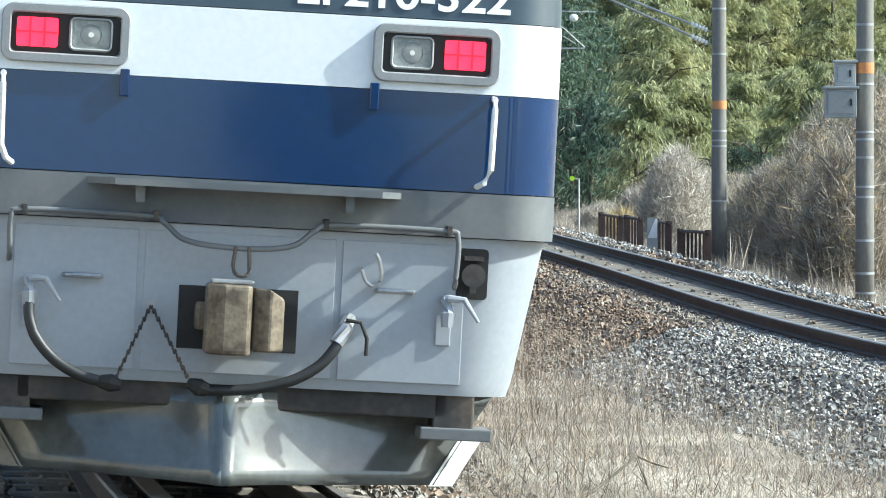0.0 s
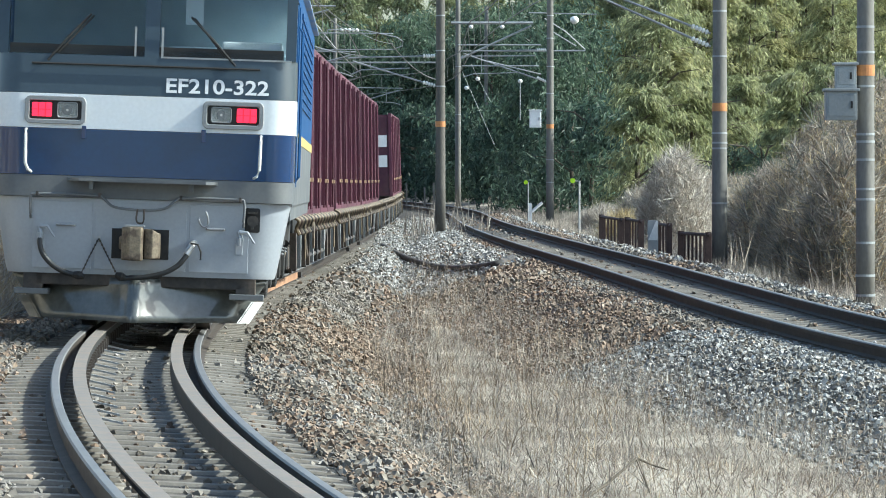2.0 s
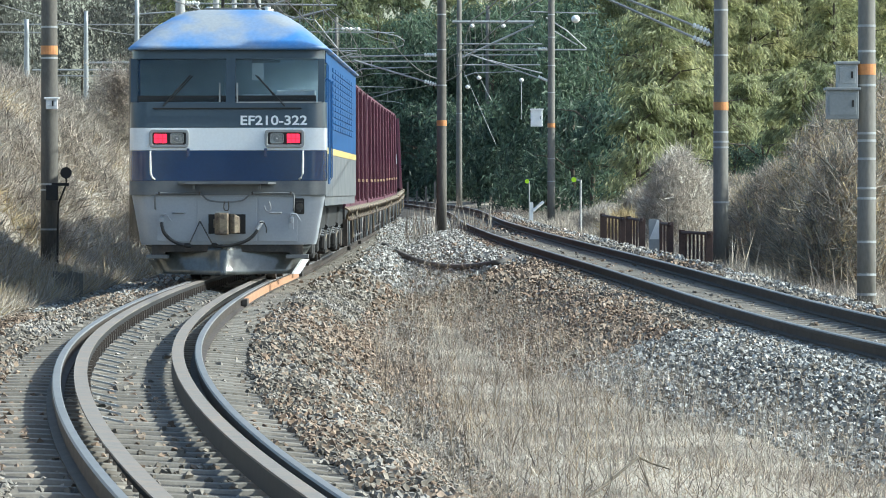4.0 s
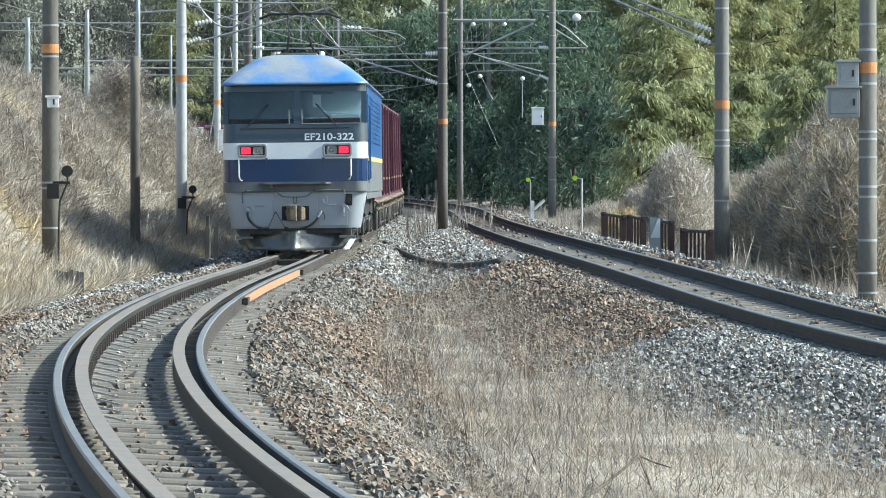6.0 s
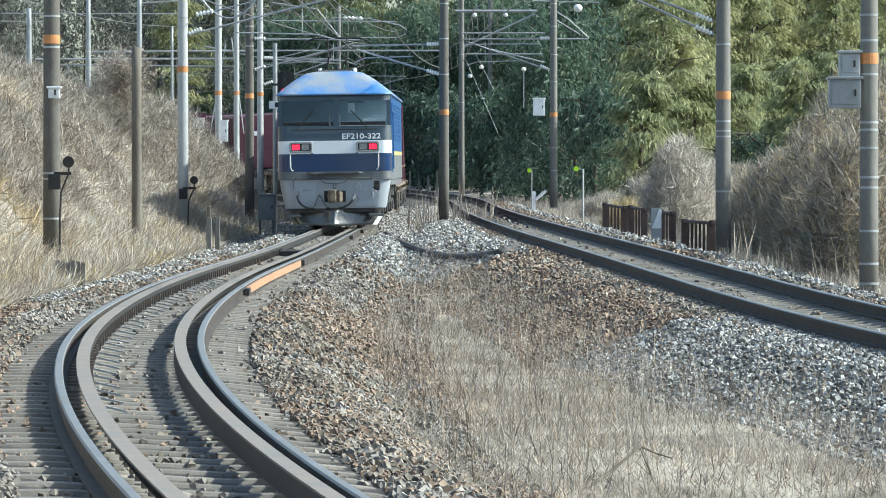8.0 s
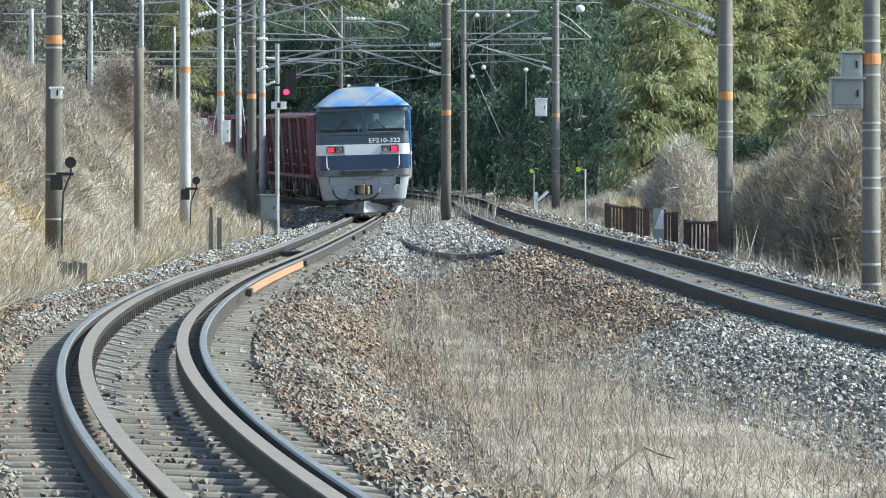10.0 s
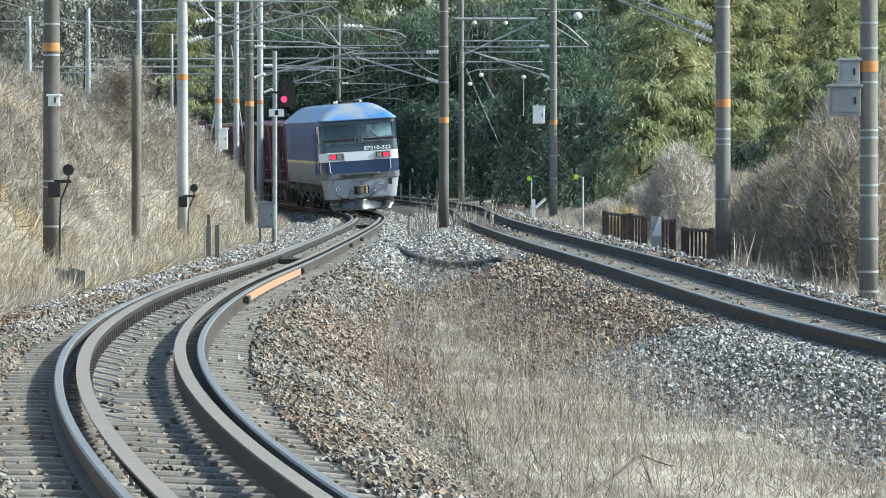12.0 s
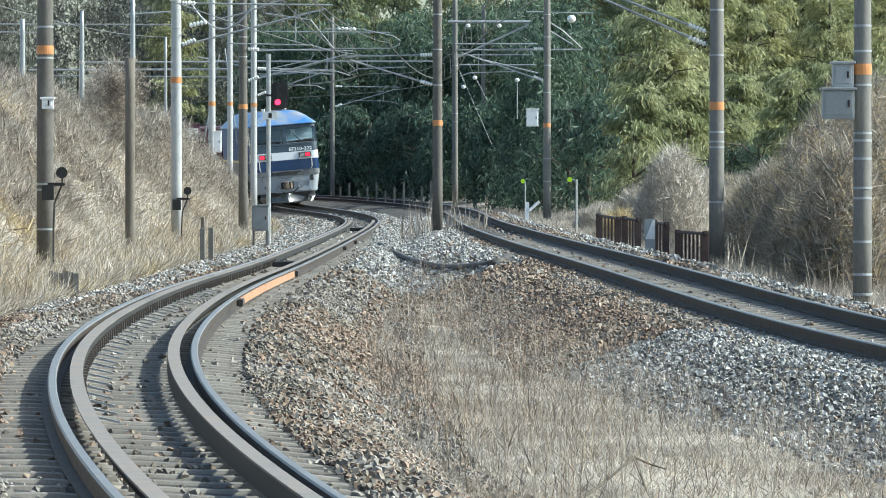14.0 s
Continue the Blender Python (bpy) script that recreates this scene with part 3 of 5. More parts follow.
    part("middle_panel", face_panel(-0.44, 0.44, 0.60, 1.245, -0.004), M_SKIRT, lo)
    # step shelf over the coupler
    bm = bmesh.new()
    ring_loft(bm, [[(x, y, z) for x, y in ((-0.74, 0.0), (-0.60, -0.24), (0.62, -0.24), (0.74, 0.0))] for z in (1.445, 1.475)])
    box(bm, (-0.5, -0.18, 1.37), (-0.46, 0.0, 1.445)), box(bm, (0.46, -0.18, 1.37), (0.5, 0.0, 1.445))
    part("front_step", bm, M_GREY, lo, "grey step shelf above the coupler")
    # uncoupling rod with its dip
    pts = [(-1.06, -0.02, 1.08), (-1.06, -0.07, 1.12), (-1.06, -0.09, 1.27), (-1.0, -0.09, 1.31), (-0.45, -0.09, 1.31), (-0.36, -0.10, 1.28), (-0.27, -0.11, 1.21), (-0.1, -0.12, 1.185),
           (0.1, -0.12, 1.185), (0.24, -0.11, 1.21), (0.33, -0.10, 1.28), (0.42, -0.09, 1.31), (0.92, -0.09, 1.31), (0.99, -0.09, 1.28), (0.99, -0.09, 1.10), (0.99, -0.04, 1.05)]
    smooth(part("uncoupling_rod", tubed(curved(pts, 5), 0.013), M_GREY, lo, "bent grey uncoupling rod"))
    for x in (-1.0, -0.4, 0.38, 0.95):
        part("rod_clip", boxed((x - 0.013, -0.105, 1.292), (x + 0.013, 0.0, 1.335), 0.004), M_FRAME, lo)
    part("lifting_link", tubed(curved([(-0.03, -0.13, 1.19), (-0.04, -0.14, 1.1), (-0.02, -0.17, 1.06), (0.03, -0.17, 1.07), (0.03, -0.13, 1.19)], 4), 0.009), M_FRAME, lo)
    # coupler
    # flat black plate on the face paints the shade inside the coupler opening
    part("coupler_pocket", boxed((-0.275, -0.012, 0.71), (0.275, 0.02, 1.0), 0.003), M_DARK, lo, "black plate for the shaded coupler opening")
    bm = bmesh.new()
    ring_loft(bm, [[(-0.16, -0.1, z0), (-0.165, -0.38, z0), (-0.09, -0.46, z0), (0.03, -0.45, z0), (0.045, -0.40, z0), (0.035, -0.1, z0)] for z0 in (0.70, 1.02)])
    softened(bm, 0.022)
    smooth_part = part("coupler_head", bm, M_COUPLER, lo, "worn rusty knuckle coupler")
    bm = bmesh.new()
    ring_loft(bm, [[(0.05, -0.1, z0), (0.05, -0.36, z0), (0.13, -0.40, z0), (0.195, -0.34, z0 if z0 < 0.9 else z0 - 0.05), (0.2, -0.1, z0 if z0 < 0.9 else z0 - 0.05)] for z0 in (0.72, 1.01)])
    softened(bm, 0.018)
    part("coupler_knuckle", bm, M_COUPLER, smooth_part)
    part("coupler_shank", boxed((-0.2, -0.12, 0.80), (0.14, 0.0, 0.93), 0.02), M_COUPLER, lo)
    part("coupler_top_plate", boxed((-0.14, -0.36, 1.022), (0.05, -0.15, 1.04), 0.006), M_STEEL, smooth_part)
    # brake hoses
    hose = [(-0.96, -0.12, 0.9), (-0.955, -0.14, 0.82), (-0.92, -0.16, 0.73), (-0.84, -0.17, 0.64), (-0.73, -0.18, 0.575), (-0.62, -0.18, 0.545)]
    smooth(part("brake_hose", tubed(curved(hose, 5), 0.026, 10), M_BLACK, lo, "black rubber brake hose"))
    hose = [(0.47, -0.14, 0.80), (0.44, -0.16, 0.74), (0.37, -0.17, 0.66), (0.25, -0.18, 0.59), (0.08, -0.18, 0.545), (-0.08, -0.18, 0.53), (-0.14, -0.18, 0.53)]
    smooth(part("brake_hose", tubed(curved(hose, 5), 0.026, 10), M_BLACK, lo, "black rubber brake hose"))
    part("hose_coupling", tubed([(-0.62, -0.18, 0.545), (-0.57, -0.19, 0.54), (-0.52, -0.2, 0.53)], [0.03, 0.042, 0.022]), M_DARK, lo)
    part("hose_coupling", tubed([(-0.13, -0.18, 0.53), (-0.17, -0.19, 0.54), (-0.22, -0.2, 0.56)], [0.03, 0.042, 0.022]), M_DARK, lo)
    part("hose_neck", tubed([(0.45, -0.15, 0.77), (0.49, -0.13, 0.84), (0.51, -0.06, 0.88), (0.52, 0.0, 0.88)], [0.035, 0.035, 0.03, 0.03]), M_STEEL, lo)
    part("hose_lever", tubed([(0.49, -0.14, 0.88), (0.56, -0.15, 0.87), (0.59, -0.15, 0.80), (0.59, -0.15, 0.72)], 0.009), M_DARK, lo)
    for a, b in (((-0.4, -0.02, 0.90), (-0.55, -0.18, 0.56)), ((-0.4, -0.02, 0.90), (-0.22, -0.18, 0.58))):
        bm = bmesh.new()
        for k in range(18):
            p = Vector(a).lerp(Vector(b), (k + 0.5) / 18)
            bmesh.ops.create_uvsphere(bm, u_segments=6, v_segments=4, radius=0.0115, matrix=Matrix.Translation(p) @ Matrix.Diagonal((1 if k % 2 else 0.5, 1, 1.2, 1)))
        part("chain", bm, M_FRAME, lo, "rusty safety chain")
    part("chain_bolt", tubed([(-0.4, 0.0, 0.905), (-0.4, -0.03, 0.905)], 0.018), M_STEEL, lo)
    part("hose_hook", tubed(curved([(0.56, 0.0, 1.12), (0.56, -0.05, 1.11), (0.58, -0.05, 1.06), (0.62, -0.05, 1.04), (0.65, -0.05, 1.08), (0.64, -0.05, 1.15), (0.62, -0.05, 1.19)], 4), 0.009), M_STEEL, lo)
    # jumper socket
    part("socket_recess", rounded_plate(1.0, 1.145, 1.0, 1.235, -0.01, 0.03, 0.02), M_DARK, lo)
    bm = cyl(bmesh.new(), (1.075, -0.01, 1.11), (1.075, -0.06, 1.11), 0.055, 18)
    box(bm, (1.03, -0.05, 1.18), (1.12, -0.01, 1.2)), box(bm, (1.06, -0.06, 1.03), (1.09, -0.02, 1.06))
    part("jumper_socket", bm, M_FRAME, lo, "round grey jumper socket")
    # wipers
    for x0, x1 in ((-0.55, -0.95), (0.42, 0.86)):
        wp = part("wiper", tubed([(x0, 0.19, 3.06), ((x0 + x1) / 2, 0.10, 2.84), (x1, 0.045, 2.60)], 0.012, 6), M_DARK, lo)
        part("wiper_blade", tubed([(x0 + 0.03, 0.19, 3.05), (x1 - 0.1 * (1 if x1 > 0 else -1), 0.075, 2.68)], 0.01, 6), M_DARK, wp)
    part("wiper_rail", tubed([(-1.1, 0.03, 2.57), (1.1, 0.03, 2.57)], 0.012, 6), M_DARK, lo)
    # road number
    me = text_mesh("EF210-322", 0.195, 0.004, 0.0035)
    me.materials.append(M_SIGNW)
    tx = tagged(new("lettering", me), "white raised numbering")
    tx.parent = lo
    tx.matrix_basis = pose(0.69, 0.022, 2.325, 81) @ Matrix.Diagonal((1.2, 1, 1, 1))
    # plough under the skirt: two swept wings, hollow like a snow plough blade, that meet at a nose
    for sd in (-1, 1):
        rows = []
        for q in (0.0, 0.06, 0.13, 0.25, 0.4, 0.6, 0.8, 1.0):
            row = []
            for k in range(7):
                f = k / 6
                x_out = 1.24 - 0.27 * f
                row.append((-0.05 + sd * q * (x_out + 0.05 * sd), -0.14 + 0.56 * q ** 0.66 - 0.17 * f ** 1.7, 0.54 - 0.42 * f - 0.02 * (1 - q)))
            rows.append(row + [(x, y + 0.02, z) for x, y, z in reversed(row)])
        bm = bmesh.new()
        ring_loft(bm, rows)
        wing = part("plough_wing", bm, M_PLOW, lo, "hollow obstacle plough wing, grey-white paint darkened for shade")
        for f in wing.data.polygons:
            f.use_smooth = len(f.vertices) == 4
        # the end plate turns back; sunlight is painted white right, shade dark left
        bm = bmesh.new()
        ends = [(sd * (1.235 - 0.27 * k / 6), 0.41 - 0.17 * (k / 6) ** 1.7, 0.535 - 0.42 * k / 6) for k in range(3, 7)]
        ring_loft(bm, [[(x - sd * 0.02, y - 0.008, z) for x, y, z in ends] + [(x - sd * 0.02, y + 0.02, z) for x, y, z in reversed(ends)],
                       [(x + sd * 0.10, y + 0.10, z) for x, y, z in ends] + [(x + sd * 0.10, y + 0.13, z) for x, y, z in reversed(ends)]])
        part("plough_end", bm, M_WHITE if sd > 0 else M_PLOW, lo, "plough end plate painted white as if sunlit" if sd > 0 else "")
        for x in (0.30, 0.62):
            part("plough_bolt", tubed([(sd * x, 0.06, 0.46), (sd * x, -0.14 + 0.56 * (x / 1.2) ** 0.66 - 0.03, 0.46)], 0.014, 8), M_STEEL, lo)
    part("plough_beam", boxed((-1.0, 0.05, 0.44), (1.0, 0.3, 0.56), 0.01), M_FRAME, lo)
    # running gear
    part("underframe", boxed((-1.2, 0.5, 0.75), (1.2, 17.7, 1.25)), M_DARK, lo)
    for yb in (3.3, 9.1, 14.9):
        for s in (-1, 1):
            bm = boxed((s * 0.98, yb - 1.9, 0.52), (s * 1.12, yb + 1.9, 0.80), 0.04)
            for ya in (-1.25, 1.25):
                box(bm, (s * 1.0, yb + ya - 0.22, 0.38), (s * 1.2, yb + ya + 0.22, 0.72), 0.04)
            box(bm, (s * 1.02, yb - 0.35, 0.3), (s * 1.18, yb + 0.35, 0.95), 0.05)
            bg = part("bogie_frame", bm, M_DARK, lo)
            for ya in (-1.65, -0.85, 0.85, 1.65):
                bm = bmesh.new()
                tube(bm, [(s * 1.13, yb + ya, 0.60 + 0.02 * q) for q in range(13)], [0.075 if q % 2 else 0.05 for q in range(13)], 10)
                part("coil_spring", bm, M_GREY, bg)
            part("sand_pipe", tubed(curved([(s * 1.05, yb - 2.0, 1.1), (s * 1.15, yb - 1.95, 0.7), (s * 0.9, yb - 1.95, 0.3), (s * 0.62, yb - 1.85, 0.12)], 4), 0.022, 6), M_STEEL, bg)
            part("link_rod", tubed([(s * 1.16, yb - 0.9, 0.5), (s * 1.16, yb + 0.2, 0.62)], 0.03, 6), M_OCHRE, bg)
            part("damper", tubed([(s * 1.2, yb - 1.4, 0.75), (s * 1.2, yb - 0.5, 1.02)], 0.05), M_DARK, bg)
            for ya in (-1.25, 1.25):
                part("wheel", cyl(bmesh.new(), (s * 0.5, yb + ya, 0.56), (s * 0.64, yb + ya, 0.56), 0.56, 28), M_FRAME, bg)
    # pantograph
    for yy in (3.6,):
        for s in (-1, 1):
            for q in (0, 0.9):
                part("insulator", cyl(bmesh.new(), (s * 0.45, yy + q, 4.03), (s * 0.45, yy + q, 4.2), 0.05, 8), M_CERAMIC, lo)
        bm = bmesh.new()
        tube(bm, [(-0.45, yy, 4.15), (0.45, yy, 4.15)], 0.03), tube(bm, [(-0.45, yy + 0.9, 4.15), (0.45, yy + 0.9, 4.15)], 0.03)
        tube(bm, [(-0.3, yy + 0.9, 4.15), (-0.2, yy - 0.6, 4.5), (-0.25, yy + 0.4, 4.98)], 0.025)
        tube(bm, [(0.3, yy + 0.9, 4.15), (0.2, yy - 0.6, 4.5), (0.25, yy + 0.4, 4.98)], 0.025)
        for q in (0.25, 0.55):
            tube(bm, [(-0.85, yy + q, 4.9), (-0.6, yy + q, 5.0), (0.6, yy + q, 5.0), (0.85, yy + q, 4.9)], 0.022)
        part("pantograph", bm, M_DARK, lo, "raised dark pantograph")
    return lo


LOCO = make_locomotive()


# ---- container wagons ----
def make_wagon():
    wg = empty("container_wagon", "dark weathered flat container wagon", "wagon", "container wagons")
    bm = boxed((-0.2, 0.3, 0.72), (0.2, 20.1, 0.98))
    part("centre_sill", bm, M_FRAME, wg)
    for s in (-1, 1):
        part("side_sill", boxed((s * 1.13, 0.35, 0.80), (s * 1.21, 20.0, 0.99), 0.006), M_DARK, wg)
        for k in range(26):
            # ochre lock arms that curl out under the boxes
            y = 0.55 + k * 0.755
            part("lock_arm", tubed(curved([(s * 1.20, y, 1.02), (s * 1.29, y + 0.03, 0.96), (s * 1.25, y + 0.10, 0.86), (s * 1.29, y + 0.16, 0.78)], 3), 0.028, 6), (M_OCHRE, M_RUSTFENCE, M_COUPLER, M_DARK)[k % 4], wg)
        for k in range(11):
            # tapered hangers and yellow hand posts
            y = 1.0 + k * 1.83
            bm = bmesh.new()
            ring_loft(bm, [[(s * 1.16, y - a, z), (s * 1.24, y - a, z), (s * 1.24, y + a, z), (s * 1.16, y + a, z)] for a, z in ((0.10, 0.30), (0.20, 0.84))])
            part("hanger", bm, M_BOX if k % 3 == 1 else M_FRAME, wg)
            if k in (1, 9):
                part("hand_post", tubed([(s * 1.28, y + 0.55, 0.42), (s * 1.28, y + 0.55, 0.92)], 0.016, 6), M_OCHRE, wg, "worn ochre hand post")
        part("brake_wheel", cyl(bmesh.new(), (s * 1.28, 6.6, 0.72), (s * 1.31, 6.6, 0.72), 0.2, 18), M_COUPLER, wg)
        part("truss_rod", tubed([(s * 1.2, 4.6, 0.82), (s * 1.2, 6.4, 0.42), (s * 1.2, 13.9, 0.42), (s * 1.2, 15.7, 0.82)], 0.035, 6), M_FRAME, wg)
        for yb in (3.1, 17.3):
            bm = boxed((s * 0.9, yb - 1.25, 0.45), (s * 1.02, yb + 1.25, 0.62), 0.03)
            for ya in (-0.95, 0.95):
                box(bm, (s * 0.92, yb + ya - 0.16, 0.28), (s * 1.1, yb + ya + 0.16, 0.6), 0.03)
            bg = part("bogie_frame", bm, M_FRAME, wg)
            for ya in (-0.95, 0.95):
                part("wheel", cyl(bmesh.new(), (s * 0.5, yb + ya, 0.43), (s * 0.63, yb + ya, 0.43), 0.43, 24), M_FRAME, bg)
    for y in (0.5, 4.6, 8.2, 12.2, 16, 19.9):
        part("cross_bearer", boxed((-1.17, y - 0.08, 0.85), (1.17, y + 0.08, 0.97)), M_FRAME, wg)
    return wg


def make_container():
    """A twelve-foot box: corner posts, rails, ribbed sides, doors and lock rods."""
    L, W, Hh = 3.70, 1.225, 2.50
    ct = empty("freight_container", "wine-red ribbed steel freight container on a wagon", "container", "freight containers")
    part("body", boxed((-W + 0.06, 0.05, 0.05), (W - 0.06, L - 0.05, Hh - 0.04)), M_PURPLE, ct)
    for s in (-1, 1):
        for y in (0.0, L - 0.13):
            part("corner_post", boxed((s * (W - 0.1), y, 0.0), (s * W, y + 0.13, Hh), 0.008), M_PURPLE, ct)
        part("bottom_rail", boxed((s * (W - 0.06), 0.13, 0.0), (s * W, L - 0.13, 0.14), 0.006), M_PURPLE, ct)
        part("top_rail", boxed((s * (W - 0.06), 0.13, Hh - 0.11), (s * W, L - 0.13, Hh), 0.006), M_PURPLE, ct)
        for k in range(9):
            y = 0.36 + k * 0.365
            part("side_rib", boxed((s * (W - 0.065), y, 0.14), (s * (W + (0.035 if k in (2, 6) else -0.005)), y + 0.05, Hh - 0.11)), M_PURPLE, ct)
        for y in (1.15, 2.5):
            part("lock_rod", tubed([(s * (W + 0.02), y, 0.1), (s * (W + 0.02), y, Hh - 0.06)], 0.018, 6), M_PURPLE, ct)
            part("rod_keeper", boxed((s * (W - 0.05), y - 0.04, 0.50), (s * (W + 0.05), y + 0.08, 0.56), 0.006), M_KEEPER, ct)
        part("data_plate", boxed((s * (W - 0.03), 1.5, 0.98), (s * (W + 0.002), 1.72, 1.12)), M_SIGNW, ct)
    for y, sg in ((0.03, -1), (L - 0.03, 1)):
        part("end_panel", boxed((-W + 0.12, y - 0.012, 0.14), (W - 0.12, y + 0.012, Hh - 0.1)), M_PURPLE, ct)
    for x, z0, z1 in ((-0.9, 1.55, 1.75), (0.58, 1.5, 1.85), (0.58, 0.9, 1.25)):
        part("end_marking", boxed((x, 0.004, z0), (x + 0.5, 0.02, z1)), M_SIGNW, ct)
    return ct


WAGON, CONTAINER = make_wagon(), make_container()
WAGONS, CONTAINERS = [WAGON], []
for k in range(10):
    WAGONS.append(copy_thing(WAGON, Matrix()))
# every wagon carries five boxes, but the fourth one runs empty
PLACES = [(k, j) for k in range(11) for j in range(5) if k != 3]
for k in range(len(PLACES) - 1):
    CONTAINERS.append(copy_thing(CONTAINER, Matrix()))
CONTAINERS.append(CONTAINER)


# ---- poles and line side equipment ----
def make_pole(x, y, r, height, material, name="catenary_pole", label="weathered concrete catenary pole", bands=(), band_mat=None, lean=0.0, taper=0.75, n=20):
    z = float(ground_z(x, y)) - 0.15
    po = empty(name, label, "pole", "line side poles")
    po.matrix_basis = pose(x, y, z, 0, lean)
    smooth(part("shaft", tubed([(0, 0, h) for h in np.linspace(0, height, 8)], [r * (1 - (1 - taper) * k / 7) for k in range(8)], n), material, po))
    for h, hh, m in bands:
        rr = r * (1 - (1 - taper) * (h - z) / height) + 0.006
        part("band", tubed([(0, 0, h - z - hh / 2), (0, 0, h - z + hh / 2)], rr, n), m, po)
    return po


def at(px, py, d):
    """The place on the sight line through a point of the opening view, d metres off."""
    return Vector(((px - 784) * d / FOCAL, d, EYE_Z + (316 - py) * d / FOCAL))
OB, ST = M_ORANGE, M_GALV


def on_ground(px, py, lift=0.0):
    """Where the sight line through a point of the opening view meets the ground."""
    d = 25.0
    while d < 220 and at(px, py, d).z > float(ground_z(at(px, py, d).x, d)) + lift:
        d += 0.25
    p = at(px, py, d)
    return Vector((p.x, d, float(ground_z(p.x, d)) + lift))


def hoops(y, x, levels, d):
    return [(at(x, v, d).z, 0.035, M_GALV) for v in levels]


for px, d, r, ht, m, lv, orange in ((1536, 75, 0.142, 11, M_CONC, (40, 85, 145, 230, 243, 275, 327, 345, 422, 480, 515), 117),
                                    (1278, 98, 0.152, 11, M_CONC, (12, 92, 228, 245, 255, 352), 182),
                                    (784, 145, 0.148, 11, M_CONCD, (20, 82, 145), 212),
                                    (978, 190, 0.15, 11, M_CONC, (20, 60, 110, 158, 275, 315), 216),
                                    (815, 245, 0.15, 11, M_CONC, (110, 195, 210), 0),
                                    (865, 270, 0.12, 10, M_CONC, (), 0),
                                    (90, 93, 0.165, 11, M_CONCD, (42, 97, 320, 330, 400), 83),
                                    (322, 133, 0.15, 11, M_PALE, (45, 150, 345, 358), 136),
                                    (385, 190, 0.14, 11, M_PALE, (95,), 178),
                                    (417, 215, 0.13, 11, M_PALE, (100,), 178),
                                    (440, 160, 0.15, 11, M_CONCD, (60, 95), 183),
                                    (459, 205, 0.14, 11, M_PALE, (50,), 180),
                                    (598, 270, 0.13, 10, M_CONC, (), 0)):
    p = at(px, 400, d)
    bands = hoops(d, px, lv, d) + ([(at(px, orange, d).z, 0.16, OB)] if orange else [])
    make_pole(p.x, d, r, ht, m, bands=bands, label="weathered concrete catenary pole with an orange band" if orange else "weathered concrete catenary pole")
for px, d, r, top in ((50, 150, 0.09, 28), (155, 170, 0.09, 14), (245, 175, 0.1, -10), (303, 220, 0.07, 60)):
    p = at(px, top, d)
    make_pole(p.x, d, r, p.z - float(ground_z(p.x, d)) + 0.15, M_GALV, "utility_pole", "pale slender utility pole behind the bank")
p = at(240, 97, 116)
make_pole(p.x, 116, 0.115, p.z - float(ground_z(p.x, 116)) + 0.15, M_WOOD, "timber_post", "old grey-brown timber post in dry grass", taper=0.95)


# ---- overhead line equipment ----
def bars(name, label, category, rows, material=M_GALV, group=""):
    """A frame of bars; rows: (radius, points)."""
    thing = empty(name, label, category, group)
    for r, pts in rows:
        part("bar", tubed(pts, r, 6), material, thing)
    return thing


def insulator(thing, a, b, r=0.06):
    a, b = Vector(a), Vector(b)
    bm = bmesh.new()
    n = 5
    pts, rr = [], []
    for k in range(n):
        for q, w in ((0.0, 0.4), (0.3, 1.0), (0.7, 1.0), (0.99, 0.4)):
            pts.append(a.lerp(b, (k + q) / n)), rr.append(r * w)
    tube(bm, pts, rr, 10)
    part("insulator", bm, M_CERAMIC, thing, "pale ribbed insulator")


def cantilever(px, d, reach, low, high, tip):
    """A hinged bracket from a pole towards a track: a strut, a tie and a steady arm."""
    x = (px - 784) * d / FOCAL
    sgn = 1 if reach > 0 else -1
    th = bars("overhead_bracket", "galvanised overhead line bracket with insulators", "bracket",
              [(0.03, [(x, d, low), (x + reach, d, high)]), (0.025, [(x, d, high + 0.15), (x + reach * 1.05, d, high + 0.1)]),
               (0.02, [(x + reach * 0.35, d, tip), (x + reach * 0.9, d, tip - 0.05), (x + reach * 1.02, d, tip - 0.18)]), (0.015, [(x + reach * 0.8, d, high), (x + reach * 0.8, d, tip)])], M_GALV, "overhead brackets")
    insulator(th, (x + sgn * 0.15, d, low + (high - low) * 0.06), (x + sgn * 0.5, d, low + (high - low) * 0.2))
    insulator(th, (x + sgn * 0.15, d, high + 0.15), (x + sgn * 0.5, d, high + 0.145))
    return th


cantilever(784, 145, -2.5, 4.2, 4.95, 4.75)
cantilever(440, 160, 3.3, 4.6, 5.5, 5.0)
cantilever(322, 133, 3.9, 5.0, 6.0, 5.1)
cantilever(459, 205, 2.8, 4.9, 5.9, 5.4)
cantilever(978, 190, -3.2, 5.2, 6.3, 5.6)
cantilever(598, 270, 3.4, 5.4, 6.4, 5.8)
arm = bars("overhead_bracket", "pair of sloping galvanised bracket arms with insulators", "bracket",
           [(0.026, [at(1262, 75, 98), at(1090, -2, 98), at(980, -50, 98)]), (0.026, [at(1262, 52, 98), at(1110, -8, 98), at(1000, -52, 98)])], M_GALV, "overhead brackets")
insulator(arm, at(1258, 73, 98), at(1228, 60, 98), 0.05)
insulator(arm, at(1258, 50, 98), at(1228, 38, 98), 0.05)
